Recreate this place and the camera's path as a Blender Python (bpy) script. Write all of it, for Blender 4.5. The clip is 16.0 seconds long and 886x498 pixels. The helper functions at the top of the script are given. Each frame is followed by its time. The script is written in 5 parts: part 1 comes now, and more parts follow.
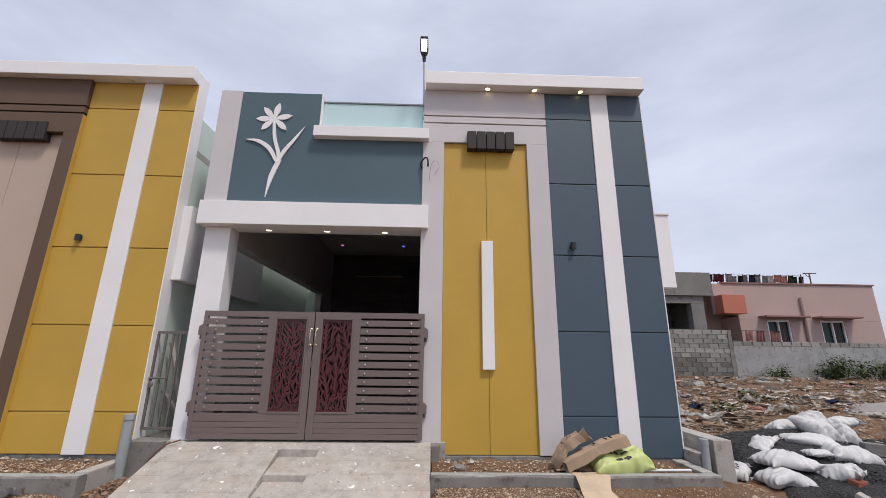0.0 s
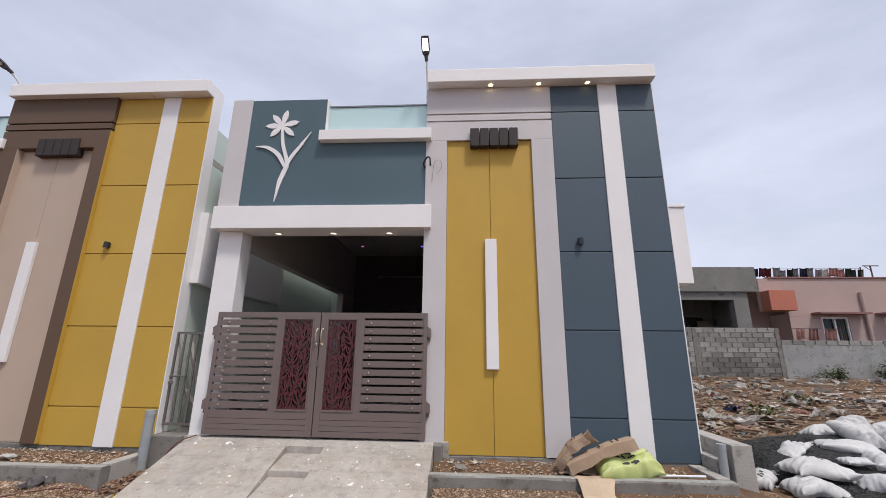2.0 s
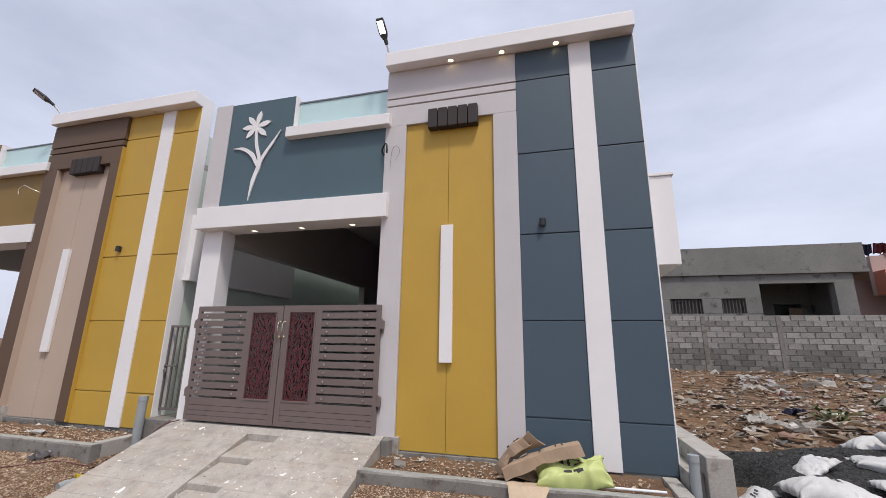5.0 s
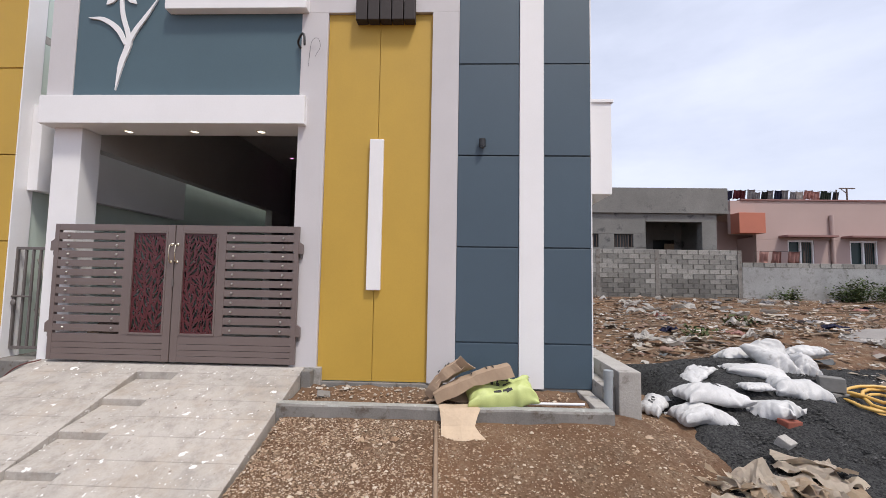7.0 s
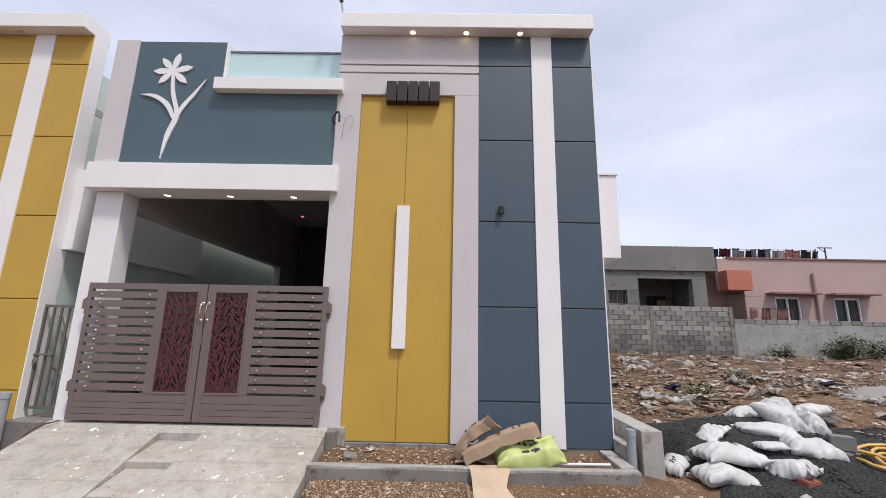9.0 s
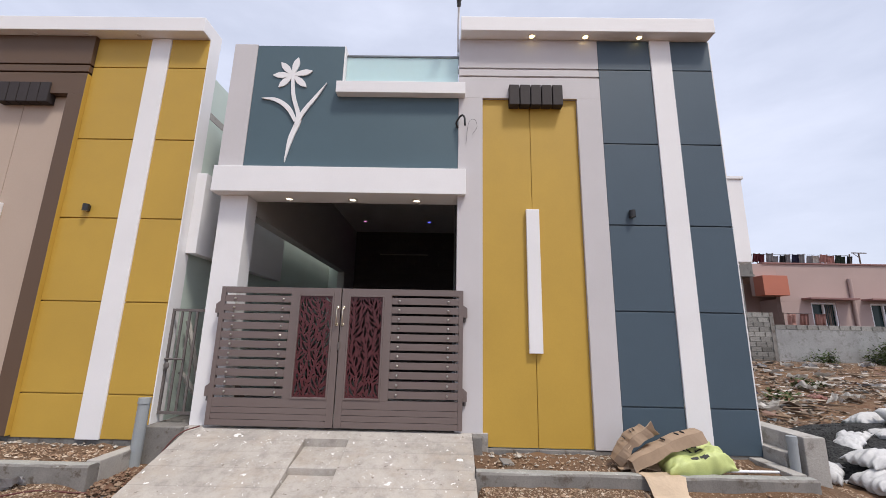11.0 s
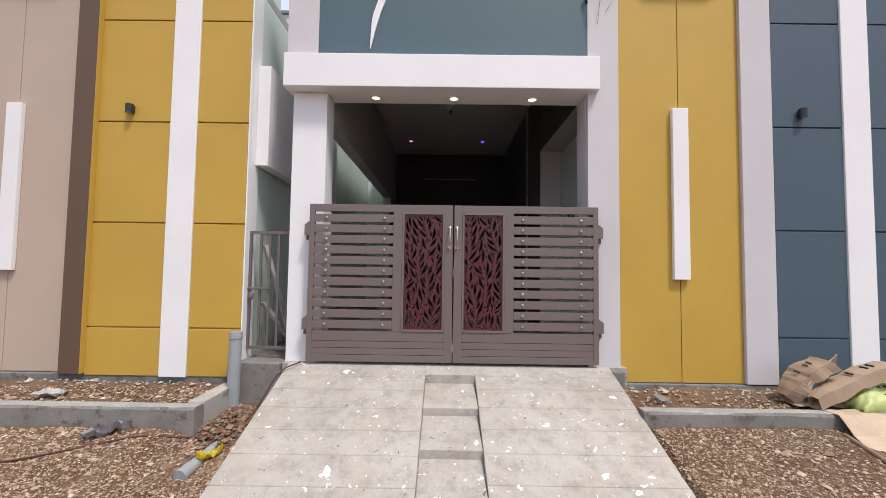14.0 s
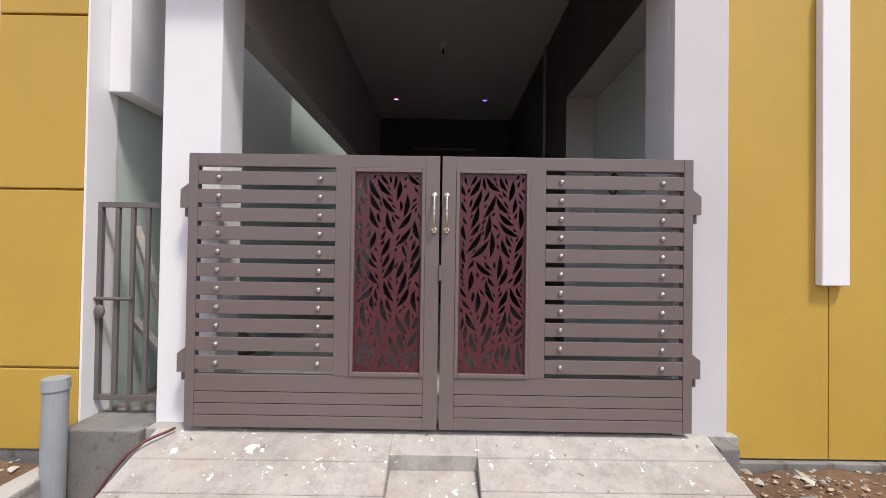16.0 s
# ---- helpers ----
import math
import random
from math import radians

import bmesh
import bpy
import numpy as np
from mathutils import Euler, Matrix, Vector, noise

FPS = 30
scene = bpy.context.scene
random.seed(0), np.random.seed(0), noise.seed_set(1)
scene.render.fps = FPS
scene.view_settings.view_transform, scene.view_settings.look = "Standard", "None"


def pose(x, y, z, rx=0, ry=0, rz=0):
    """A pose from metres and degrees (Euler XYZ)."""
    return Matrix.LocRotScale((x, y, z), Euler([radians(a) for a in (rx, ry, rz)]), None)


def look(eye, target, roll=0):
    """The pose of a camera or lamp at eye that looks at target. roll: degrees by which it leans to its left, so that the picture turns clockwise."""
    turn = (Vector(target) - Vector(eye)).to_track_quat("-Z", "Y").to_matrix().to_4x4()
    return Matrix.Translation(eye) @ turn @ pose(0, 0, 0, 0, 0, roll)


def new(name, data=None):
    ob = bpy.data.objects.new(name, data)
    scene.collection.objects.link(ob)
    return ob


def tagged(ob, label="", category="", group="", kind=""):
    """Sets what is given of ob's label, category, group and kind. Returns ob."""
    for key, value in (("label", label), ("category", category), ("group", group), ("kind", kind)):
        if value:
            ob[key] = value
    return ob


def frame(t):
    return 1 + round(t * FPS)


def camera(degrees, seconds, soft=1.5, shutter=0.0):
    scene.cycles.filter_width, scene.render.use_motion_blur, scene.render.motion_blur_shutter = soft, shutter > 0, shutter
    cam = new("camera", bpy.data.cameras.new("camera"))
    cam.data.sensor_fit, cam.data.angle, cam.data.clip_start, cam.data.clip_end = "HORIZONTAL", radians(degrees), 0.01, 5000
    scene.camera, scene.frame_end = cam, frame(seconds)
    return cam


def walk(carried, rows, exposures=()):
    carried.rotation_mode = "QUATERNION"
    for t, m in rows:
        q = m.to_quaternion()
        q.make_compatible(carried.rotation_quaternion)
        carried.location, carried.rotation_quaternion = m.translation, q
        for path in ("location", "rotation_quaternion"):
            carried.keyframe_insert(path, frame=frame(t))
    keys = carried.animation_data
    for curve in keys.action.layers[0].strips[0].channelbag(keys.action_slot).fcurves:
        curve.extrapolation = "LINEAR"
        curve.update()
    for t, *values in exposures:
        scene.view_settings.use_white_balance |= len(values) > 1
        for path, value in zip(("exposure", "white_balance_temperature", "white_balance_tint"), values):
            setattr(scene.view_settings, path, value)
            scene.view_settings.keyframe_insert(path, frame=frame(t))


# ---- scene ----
cam = camera(95.1, 16.0, soft=0.8)
METRES, EYE, TILT, LEAN, TURN = 8.0, 1.5, 0.0, 0.0, -1.7
ROWS = [
    (0.0, 0.0, 0.0, 0.0, -0.18, 14.71, -0.69),
    (0.5, 0.0164, -0.0077, -0.0003, 0.7, 14.73, -0.75),
    (1.0, 0.0254, -0.0059, 0.0003, 1.29, 14.7, -0.79),
    (1.5, 0.032, -0.0038, 0.0005, 2.59, 14.67, -0.75),
    (2.0, 0.0509, 0.0048, 0.0001, 4.96, 14.62, -0.7),
    (2.5, 0.0879, 0.0191, 0.0025, 8.16, 14.58, -0.63),
    (3.0, 0.1343, 0.0287, 0.0049, 11.49, 14.54, -0.61),
    (5.5, 0.2343, 0.0815, 0.0047, 16.49, 12.14, -0.74),
    (6.0, 0.2155, 0.0951, -0.0011, 11.42, 8.49, -0.74),
    (6.5, 0.1972, 0.108, -0.0036, 6.45, 5.02, -0.88),
    (7.0, 0.1945, 0.109, -0.0003, 3.71, 3.82, -0.94),
    (7.5, 0.1932, 0.1015, 0.0057, 2.79, 5.59, -0.95),
    (8.0, 0.191, 0.0903, 0.0075, 2.31, 8.83, -0.94),
    (10.5, 0.0216, 0.0655, -0.0003, 2.09, 12.14, -1.15),
    (11.0, -0.0313, 0.0723, -0.0001, 2.24, 12.17, -1.14),
    (11.5, -0.0893, 0.0635, -0.0017, 2.41, 12.21, -1.11),
    (12.0, -0.1426, 0.0629, -0.0035, 2.49, 12.22, -1.04),
    (12.5, -0.1741, 0.0594, -0.0028, 2.5, 11.94, -0.93),
    (13.0, -0.1784, 0.064, -0.0045, 2.41, 10.18, -0.85),
    (13.5, -0.1822, 0.1006, -0.0115, 2.16, 6.52, -0.82),
    (14.0, -0.1858, 0.1568, -0.0121, 1.93, 2.9, -0.81),
    (14.5, -0.1838, 0.2137, -0.0088, 1.79, 1.17, -0.8),
    (15.0, -0.1791, 0.2623, -0.0073, 1.74, 0.81, -0.84),
    (15.5, -0.1815, 0.3085, -0.0049, 1.75, 0.73, -0.83),
    (16.0, -0.1801, 0.3517, -0.0028, 1.71, 0.72, -0.84),
]
walk(cam, [(t, pose(0, 0, EYE, TILT, LEAN, TURN) @ pose(METRES * x, METRES * y, METRES * z, 90 + pitch, roll, yaw)) for t, x, y, z, yaw, pitch, roll in ROWS],
     exposures=[(0.0, -0.16), (3.0, -0.14), (5.5, -0.08), (7.0, 0.08), (8.0, 0.06), (10.5, 0.02), (12.5, 0.06), (13.5, 0.15), (14.5, 0.22), (16.0, 0.34)])

# ---- world, sun, exposure ----
SUN_EL, SUN_AZ = 62.0, 38.0        # height; turn from straight behind the walker to the right
world = bpy.data.worlds.new("world")
scene.world = world
world.use_nodes = True
wn, wl = world.node_tree.nodes, world.node_tree.links
wn.clear()
sky = wn.new("ShaderNodeTexSky")
sky.sky_type, sky.sun_disc = "NISHITA", False
sky.sun_elevation, sky.sun_rotation = radians(SUN_EL), radians(180 - SUN_AZ)
sky.air_density, sky.dust_density, sky.ozone_density = 1.0, 4.0, 1.6
wtc = wn.new("ShaderNodeTexCoord")
wmap = wn.new("ShaderNodeMapping")
wmap.inputs["Scale"].default_value = (1.0, 1.0, 2.6)
wnz = wn.new("ShaderNodeTexNoise")
wnz.inputs["Scale"].default_value, wnz.inputs["Detail"].default_value, wnz.inputs["Roughness"].default_value = 1.7, 6.0, 0.55
wrp = wn.new("ShaderNodeValToRGB")
wrp.color_ramp.elements[0].position, wrp.color_ramp.elements[1].position = 0.32, 0.72
wrp.color_ramp.elements[0].color, wrp.color_ramp.elements[1].color = (0.50, 0.50, 0.50, 1), (0.86, 0.86, 0.86, 1)
wmx = wn.new("ShaderNodeMix")
wmx.data_type = "RGBA"
wmx.inputs["B"].default_value = (8.1, 8.5, 10.2, 1)     # thin bright cloud
wbg = wn.new("ShaderNodeBackground")
wbg.inputs["Strength"].default_value = 0.115
wout = wn.new("ShaderNodeOutputWorld")
wl.new(wtc.outputs["Generated"], wmap.inputs["Vector"])
wl.new(wmap.outputs["Vector"], wnz.inputs["Vector"])
wl.new(wnz.outputs["Fac"], wrp.inputs["Fac"])
wl.new(wrp.outputs["Color"], wmx.inputs["Factor"])
wl.new(sky.outputs["Color"], wmx.inputs["A"])
wl.new(wmx.outputs["Result"], wbg.inputs["Color"])
wl.new(wbg.outputs["Background"], wout.inputs["Surface"])
sun = new("sun", bpy.data.lights.new("sun", "SUN"))
sun.data.energy, sun.data.angle, sun.data.color = 2.8, radians(8), (1.0, 0.94, 0.86)
se, sa = radians(SUN_EL), radians(SUN_AZ)
sun.matrix_world = look((3, -3, 9), (3 - math.cos(se) * math.sin(sa), -3 + math.cos(se) * math.cos(sa), 9 - math.sin(se)))


# ---- materials ----
def shader(name):
    m = bpy.data.materials.new(name)
    m.use_nodes = True
    nt = m.node_tree
    return m, nt.nodes, nt.links, nt.nodes["Principled BSDF"]


def noise_node(n, l, vec, scale, detail=4.0, rough=0.6):
    k = n.new("ShaderNodeTexNoise")
    k.inputs["Scale"].default_value, k.inputs["Detail"].default_value, k.inputs["Roughness"].default_value = scale, detail, rough
    l.new(vec, k.inputs["Vector"])
    return k.outputs["Fac"]


def ramp_node(n, l, fac, stops):
    r = n.new("ShaderNodeValToRGB")
    while len(r.color_ramp.elements) < len(stops):
        r.color_ramp.elements.new(0.5)
    for e, (p, c) in zip(r.color_ramp.elements, stops):
        e.position = p
        e.color = (*c, 1) if len(c) == 3 else c
    l.new(fac, r.inputs["Fac"])
    return r.outputs["Color"]


def mix_node(n, l, fac, a, b, mode="MIX"):
    m = n.new("ShaderNodeMix")
    m.data_type, m.blend_type = "RGBA", mode
    for sock, v in (("Factor", fac), ("A", a), ("B", b)):
        if isinstance(v, (int, float)):
            m.inputs[sock].default_value = v
        elif isinstance(v, tuple):
            m.inputs[sock].default_value = (*v, 1)
        else:
            l.new(v, m.inputs[sock])
    return m.outputs["Result"]


def bump_node(n, l, height, strength, dist, b, chain=None):
    k = n.new("ShaderNodeBump")
    k.inputs["Strength"].default_value, k.inputs["Distance"].default_value = strength, dist
    l.new(height, k.inputs["Height"])
    if chain:
        l.new(chain, k.inputs["Normal"])
    l.new(k.outputs["Normal"], b.inputs["Normal"])
    return k.outputs["Normal"]


def surface(name, col, rough=0.6, var=0.10, big=1.3, fine=70.0, bump=0.25, dist=0.003, metal=0.0, stain=None, stain_at=0.62, per_piece=0.0, spec=0.5):
    """Paint, plaster, concrete and the like: colour with slow and fine variation, stains, fine relief."""
    m, n, l, b = shader(name)
    tc = n.new("ShaderNodeTexCoord").outputs["Object"]
    slow, quick = noise_node(n, l, tc, big, 5), noise_node(n, l, tc, fine, 3)
    dark, light = tuple(c * (1 - var) for c in col), tuple(min(1, c * (1 + var * 0.7)) for c in col)
    c = ramp_node(n, l, slow, [(0.3, dark), (0.7, light)])
    c = mix_node(n, l, 0.35 * min(1, var * 5), c, ramp_node(n, l, quick, [(0.35, tuple(x * 0.8 for x in col)), (0.65, light)]))
    if stain:
        s = ramp_node(n, l, noise_node(n, l, tc, big * 2.3, 7, 0.7), [(stain_at, (0, 0, 0)), (stain_at + 0.1, (1, 1, 1))])
        c = mix_node(n, l, s, c, stain)
    if per_piece:
        info = n.new("ShaderNodeObjectInfo").outputs["Random"]
        g = ramp_node(n, l, info, [(0, (1 - per_piece,) * 3), (1, (1, 1, 1))])
        c = mix_node(n, l, 1.0, c, g, "MULTIPLY")
    l.new(c, b.inputs["Base Color"])
    r = n.new("ShaderNodeMapRange")
    r.inputs["To Min"].default_value, r.inputs["To Max"].default_value = max(0.03, rough - 0.08), min(1, rough + 0.1)
    l.new(slow, r.inputs["Value"])
    l.new(r.outputs["Result"], b.inputs["Roughness"])
    b.inputs["Metallic"].default_value = metal
    b.inputs["Specular IOR Level"].default_value = spec
    bump_node(n, l, quick, bump, dist, b)
    return m


def pebbled(name, cols, cell=45.0, bump=0.8, soil=None, soil_amount=0.5, moist=0.75):
    """Soil and loose stones: cells of differing colour over earth."""
    m, n, l, b = shader(name)
    tc = n.new("ShaderNodeTexCoord").outputs["Object"]
    v = n.new("ShaderNodeTexVoronoi")
    v.inputs["Scale"].default_value = cell
    l.new(tc, v.inputs["Vector"])
    sep = n.new("ShaderNodeSeparateColor")
    l.new(v.outputs["Color"], sep.inputs["Color"])
    c = ramp_node(n, l, sep.outputs["Red"], [(i / (len(cols) - 1), k) for i, k in enumerate(cols)])
    slow = noise_node(n, l, tc, 0.9, 6, 0.65)
    if soil:
        f = ramp_node(n, l, noise_node(n, l, tc, 3.2, 8, 0.7), [(soil_amount - 0.12, (1, 1, 1)), (soil_amount + 0.12, (0.15, 0.15, 0.15))])
        c = mix_node(n, l, f, c, soil)
    if soil:
        tan = ramp_node(n, l, noise_node(n, l, tc, 0.55, 6, 0.6), [(0.46, (0, 0, 0)), (0.62, (0.65, 0.65, 0.65))])
        c = mix_node(n, l, tan, c, (0.205, 0.120, 0.068))
    c = mix_node(n, l, 1.0, c, ramp_node(n, l, slow, [(0.3, (moist,) * 3), (0.7, (1.12,) * 3)]), "MULTIPLY")
    l.new(c, b.inputs["Base Color"])
    b.inputs["Roughness"].default_value = 0.95
    b.inputs["Specular IOR Level"].default_value = 0.2
    first = bump_node(n, l, v.outputs["Distance"], bump * 0.6, 0.012, b)
    bump_node(n, l, noise_node(n, l, tc, 25, 8, 0.75), bump, 0.02, b, first)
    return m


def stones_material(name, cols):
    m, n, l, b = shader(name)
    g = n.new("ShaderNodeNewGeometry")
    l.new(ramp_node(n, l, g.outputs["Random Per Island"], [(i / (len(cols) - 1), k) for i, k in enumerate(cols)]), b.inputs["Base Color"])
    b.inputs["Roughness"].default_value = 0.9
    b.inputs["Specular IOR Level"].default_value = 0.25
    return m


def glowing(name, col, strength):
    m, n, l, b = shader(name)
    b.inputs["Base Color"].default_value = (*col, 1)
    b.inputs["Emission Color"].default_value = (*col, 1)
    b.inputs["Emission Strength"].default_value = strength
    return m


def splashed_concrete(name, col):
    """Grey concrete with paint splashes, dust and trowel marks."""
    m, n, l, b = shader(name)
    tc = n.new("ShaderNodeTexCoord").outputs["Object"]
    slow, quick = noise_node(n, l, tc, 1.6, 7, 0.65), noise_node(n, l, tc, 90, 3)
    c = ramp_node(n, l, slow, [(0.28, tuple(x * 0.62 for x in col)), (0.45, tuple(x * 0.92 for x in col)), (0.72, tuple(min(1, x * 1.16) for x in col))])
    scuff = ramp_node(n, l, noise_node(n, l, tc, 7.5, 9, 0.78), [(0.38, (0.62, 0.61, 0.60)), (0.52, (1, 1, 1)), (0.72, (1.12, 1.12, 1.12))])
    c = mix_node(n, l, 0.8, c, scuff, "MULTIPLY")
    c = mix_node(n, l, 0.25, c, ramp_node(n, l, quick, [(0.35, tuple(x * 0.7 for x in col)), (0.65, tuple(x * 1.1 for x in col))]))
    tan = ramp_node(n, l, noise_node(n, l, tc, 2.7, 6, 0.7), [(0.48, (0, 0, 0)), (0.70, (0.5, 0.5, 0.5))])
    c = mix_node(n, l, tan, c, (0.36, 0.29, 0.22))
    for scale, size, tone, pick in ((5.5, 0.16, (0.72, 0.71, 0.69), 0.45), (12.0, 0.20, (0.73, 0.72, 0.70), 0.45), (26.0, 0.24, (0.66, 0.65, 0.63), 0.5), (7.5, 0.11, (0.16, 0.13, 0.11), 0.6), (21.0, 0.20, (0.19, 0.155, 0.13), 0.62)):
        v = n.new("ShaderNodeTexVoronoi")
        v.inputs["Scale"].default_value = scale
        warp = mix_node(n, l, 0.09, tc, noise_out(n, l, tc, 22))
        l.new(warp, v.inputs["Vector"])
        sep = n.new("ShaderNodeSeparateColor")
        l.new(v.outputs["Color"], sep.inputs["Color"])
        cut = n.new("ShaderNodeMath")
        cut.operation = "GREATER_THAN"
        cut.inputs[1].default_value = pick
        l.new(sep.outputs["Green"], cut.inputs[0])
        lim = n.new("ShaderNodeMath")
        lim.operation = "MULTIPLY"
        l.new(sep.outputs["Blue"], lim.inputs[0])
        lim.inputs[1].default_value = size
        near = n.new("ShaderNodeMath")
        near.operation = "LESS_THAN"
        l.new(v.outputs["Distance"], near.inputs[0])
        l.new(lim.outputs[0], near.inputs[1])
        both = n.new("ShaderNodeMath")
        both.operation = "MULTIPLY"
        l.new(near.outputs[0], both.inputs[0])
        l.new(cut.outputs[0], both.inputs[1])
        c = mix_node(n, l, both.outputs[0], c, tone)
    l.new(c, b.inputs["Base Color"])
    b.inputs["Roughness"].default_value = 0.85
    first = bump_node(n, l, slow, 0.3, 0.02, b)
    bump_node(n, l, quick, 0.3, 0.003, b, first)
    return m


def noise_out(n, l, vec, scale):
    k = n.new("ShaderNodeTexNoise")
    k.inputs["Scale"].default_value = scale
    l.new(vec, k.inputs["Vector"])
    return k.outputs["Color"]


WHITE = surface("white paint", (0.80, 0.79, 0.80), 0.6, 0.04, stain=(0.72, 0.71, 0.72), stain_at=0.66)
LIGHT_GREY = surface("light grey paint", (0.56, 0.535, 0.545), 0.6, 0.05)
SLATE = surface("slate blue paint", (0.058, 0.090, 0.122), 0.55, 0.08)
TEAL = surface("teal blue paint", (0.070, 0.118, 0.145), 0.55, 0.07)
MUSTARD = surface("mustard paint", (0.50, 0.315, 0.050), 0.6, 0.07)
OLIVE = surface("dark mustard paint", (0.22, 0.135, 0.030), 0.6, 0.07)
BROWN = surface("brown paint", (0.112, 0.067, 0.041), 0.6, 0.07)
BEIGE = surface("beige paint", (0.48, 0.375, 0.30), 0.6, 0.05)
MINT = surface("pale mint paint", (0.56, 0.645, 0.59), 0.6, 0.05)
DARK_BLOCK = surface("dark brown textured plaster", (0.030, 0.022, 0.022), 0.7, 0.2, fine=40, bump=0.5)
CONCRETE = surface("raw concrete", (0.20, 0.188, 0.175), 0.9, 0.45, 3.4, 75, 0.4, 0.005, stain=(0.105, 0.085, 0.068), stain_at=0.54)
CEMENT = surface("smooth cement", (0.37, 0.35, 0.325), 0.85, 0.28, 2.2, 60, 0.5, 0.006, stain=(0.22, 0.20, 0.18), stain_at=0.55)
KERB_CAP = surface("scuffed pale kerb top", (0.31, 0.31, 0.29), 0.9, 0.35, 4.5, 60, 0.6, 0.008, stain=(0.55, 0.54, 0.52), stain_at=0.60)
OLD_CEMENT = surface("weathered cement render", (0.185, 0.18, 0.172), 0.9, 0.30, 0.9, 20, 0.5, 0.01, stain=(0.075, 0.075, 0.075), stain_at=0.57)
BLOCKS = surface("hollow concrete block", (0.33, 0.32, 0.30), 0.95, 0.35, 4.0, 35, 0.8, 0.012, stain=(0.17, 0.165, 0.155), stain_at=0.53, per_piece=0.45)
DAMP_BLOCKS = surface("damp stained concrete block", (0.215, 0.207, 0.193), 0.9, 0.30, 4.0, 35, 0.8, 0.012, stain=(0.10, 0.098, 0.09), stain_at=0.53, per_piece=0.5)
MORTAR = surface("mortar", (0.20, 0.193, 0.185), 0.95, 0.2, 2, 30, 0.6, 0.008)
LIMED = surface("patchy lime wash", (0.31, 0.31, 0.31), 0.95, 0.28, 1.4, 25, 0.7, 0.015, stain=(0.20, 0.197, 0.19), stain_at=0.52)
PINK = surface("dusty pink paint", (0.42, 0.31, 0.285), 0.7, 0.06, 0.5)
DARK_PINK = surface("dark pink trim", (0.24, 0.125, 0.115), 0.7, 0.1)
ORANGE = surface("orange paint", (0.46, 0.155, 0.10), 0.7, 0.07)
RAMP = splashed_concrete("ramp concrete", (0.41, 0.376, 0.342))
GATE_PAINT = surface("taupe gate enamel", (0.160, 0.125, 0.117), 0.34, 0.05, 2, 120, 0.08, 0.001)
GATE_DARK = surface("grey brown enamel", (0.13, 0.115, 0.11), 0.45, 0.08)
MAROON = surface("maroon enamel", (0.080, 0.017, 0.021), 0.35, 0.12, 3)
CHROME = surface("chrome", (0.55, 0.53, 0.50), 0.28, 0.05, metal=1.0)
BRASS = surface("brushed brass steel", (0.70, 0.62, 0.48), 0.25, 0.08, metal=1.0)
PVC = surface("grey pvc", (0.30, 0.325, 0.34), 0.4, 0.08, 4, stain=(0.5, 0.5, 0.5), stain_at=0.66)
BLACK = surface("black plastic", (0.018, 0.018, 0.02), 0.4, 0.1)
LAMP_GREY = surface("dark grey lamp casing", (0.05, 0.05, 0.055), 0.45, 0.1)
POLE_WHITE = surface("white pole", (0.7, 0.7, 0.72), 0.4, 0.05)
CLADDING = surface("dark stone cladding", (0.085, 0.075, 0.071), 0.7, 0.35, 5, 30, 0.8, 0.01)
CEILING = surface("grey ceiling paint", (0.64, 0.61, 0.595), 0.7, 0.05)
# grey with the carport's inner shade put into its colour
INNER = surface("grey wall paint darkened for shade", (0.48, 0.47, 0.46), 0.7, 0.05)
SILL_RAIL = surface("grey steel rail", (0.22, 0.24, 0.26), 0.4, 0.06, metal=0.6)
SACK = surface("white woven sack", (0.52, 0.515, 0.515), 0.5, 0.18, 5, 120, 0.6, 0.004, stain=(0.30, 0.285, 0.27), stain_at=0.60)
LIME_BAG = surface("lime green woven bag", (0.47, 0.53, 0.20), 0.5, 0.08, 6, 150, 0.4, 0.003)
CARD = surface("brown cardboard", (0.36, 0.26, 0.18), 0.85, 0.12, 5, 60, 0.2, 0.002, stain=(0.25, 0.175, 0.115), stain_at=0.62)
CARD_LIGHT = surface("pale cardboard", (0.50, 0.385, 0.275), 0.85, 0.12, 5, 60, 0.2, 0.002)
INK = surface("black print", (0.03, 0.03, 0.03), 0.7, 0.1)
HOSE = surface("yellow hose", (0.62, 0.38, 0.10), 0.4, 0.1, 4)
BRICK_RED = surface("red brick", (0.25, 0.075, 0.05), 0.9, 0.25, 8, 60, 0.6, 0.005)
WOOD = surface("weathered wood", (0.27, 0.19, 0.13), 0.85, 0.25, 6, 50, 0.5, 0.004)
PAPER = surface("white scrap", (0.70, 0.70, 0.70), 0.7, 0.08, 8)
GREY_FILM = surface("grey plastic film", (0.45, 0.45, 0.47), 0.35, 0.15, 9)
YELLOW_FILM = surface("yellow plastic film", (0.75, 0.62, 0.05), 0.4, 0.1)
CABLE = surface("dark red cable", (0.10, 0.025, 0.02), 0.5, 0.1)
# near-black colour that stands in for the shade of rooms not built
ROOM_DARK = surface("painted dark of an unlit room", (0.025, 0.028, 0.03), 0.3, 0.1)
STEEL = surface("rusty grille steel", (0.11, 0.075, 0.06), 0.7, 0.2)
SAND = surface("pale cement dust", (0.27, 0.25, 0.235), 0.95, 0.15, 2, 40, 0.6, 0.01)
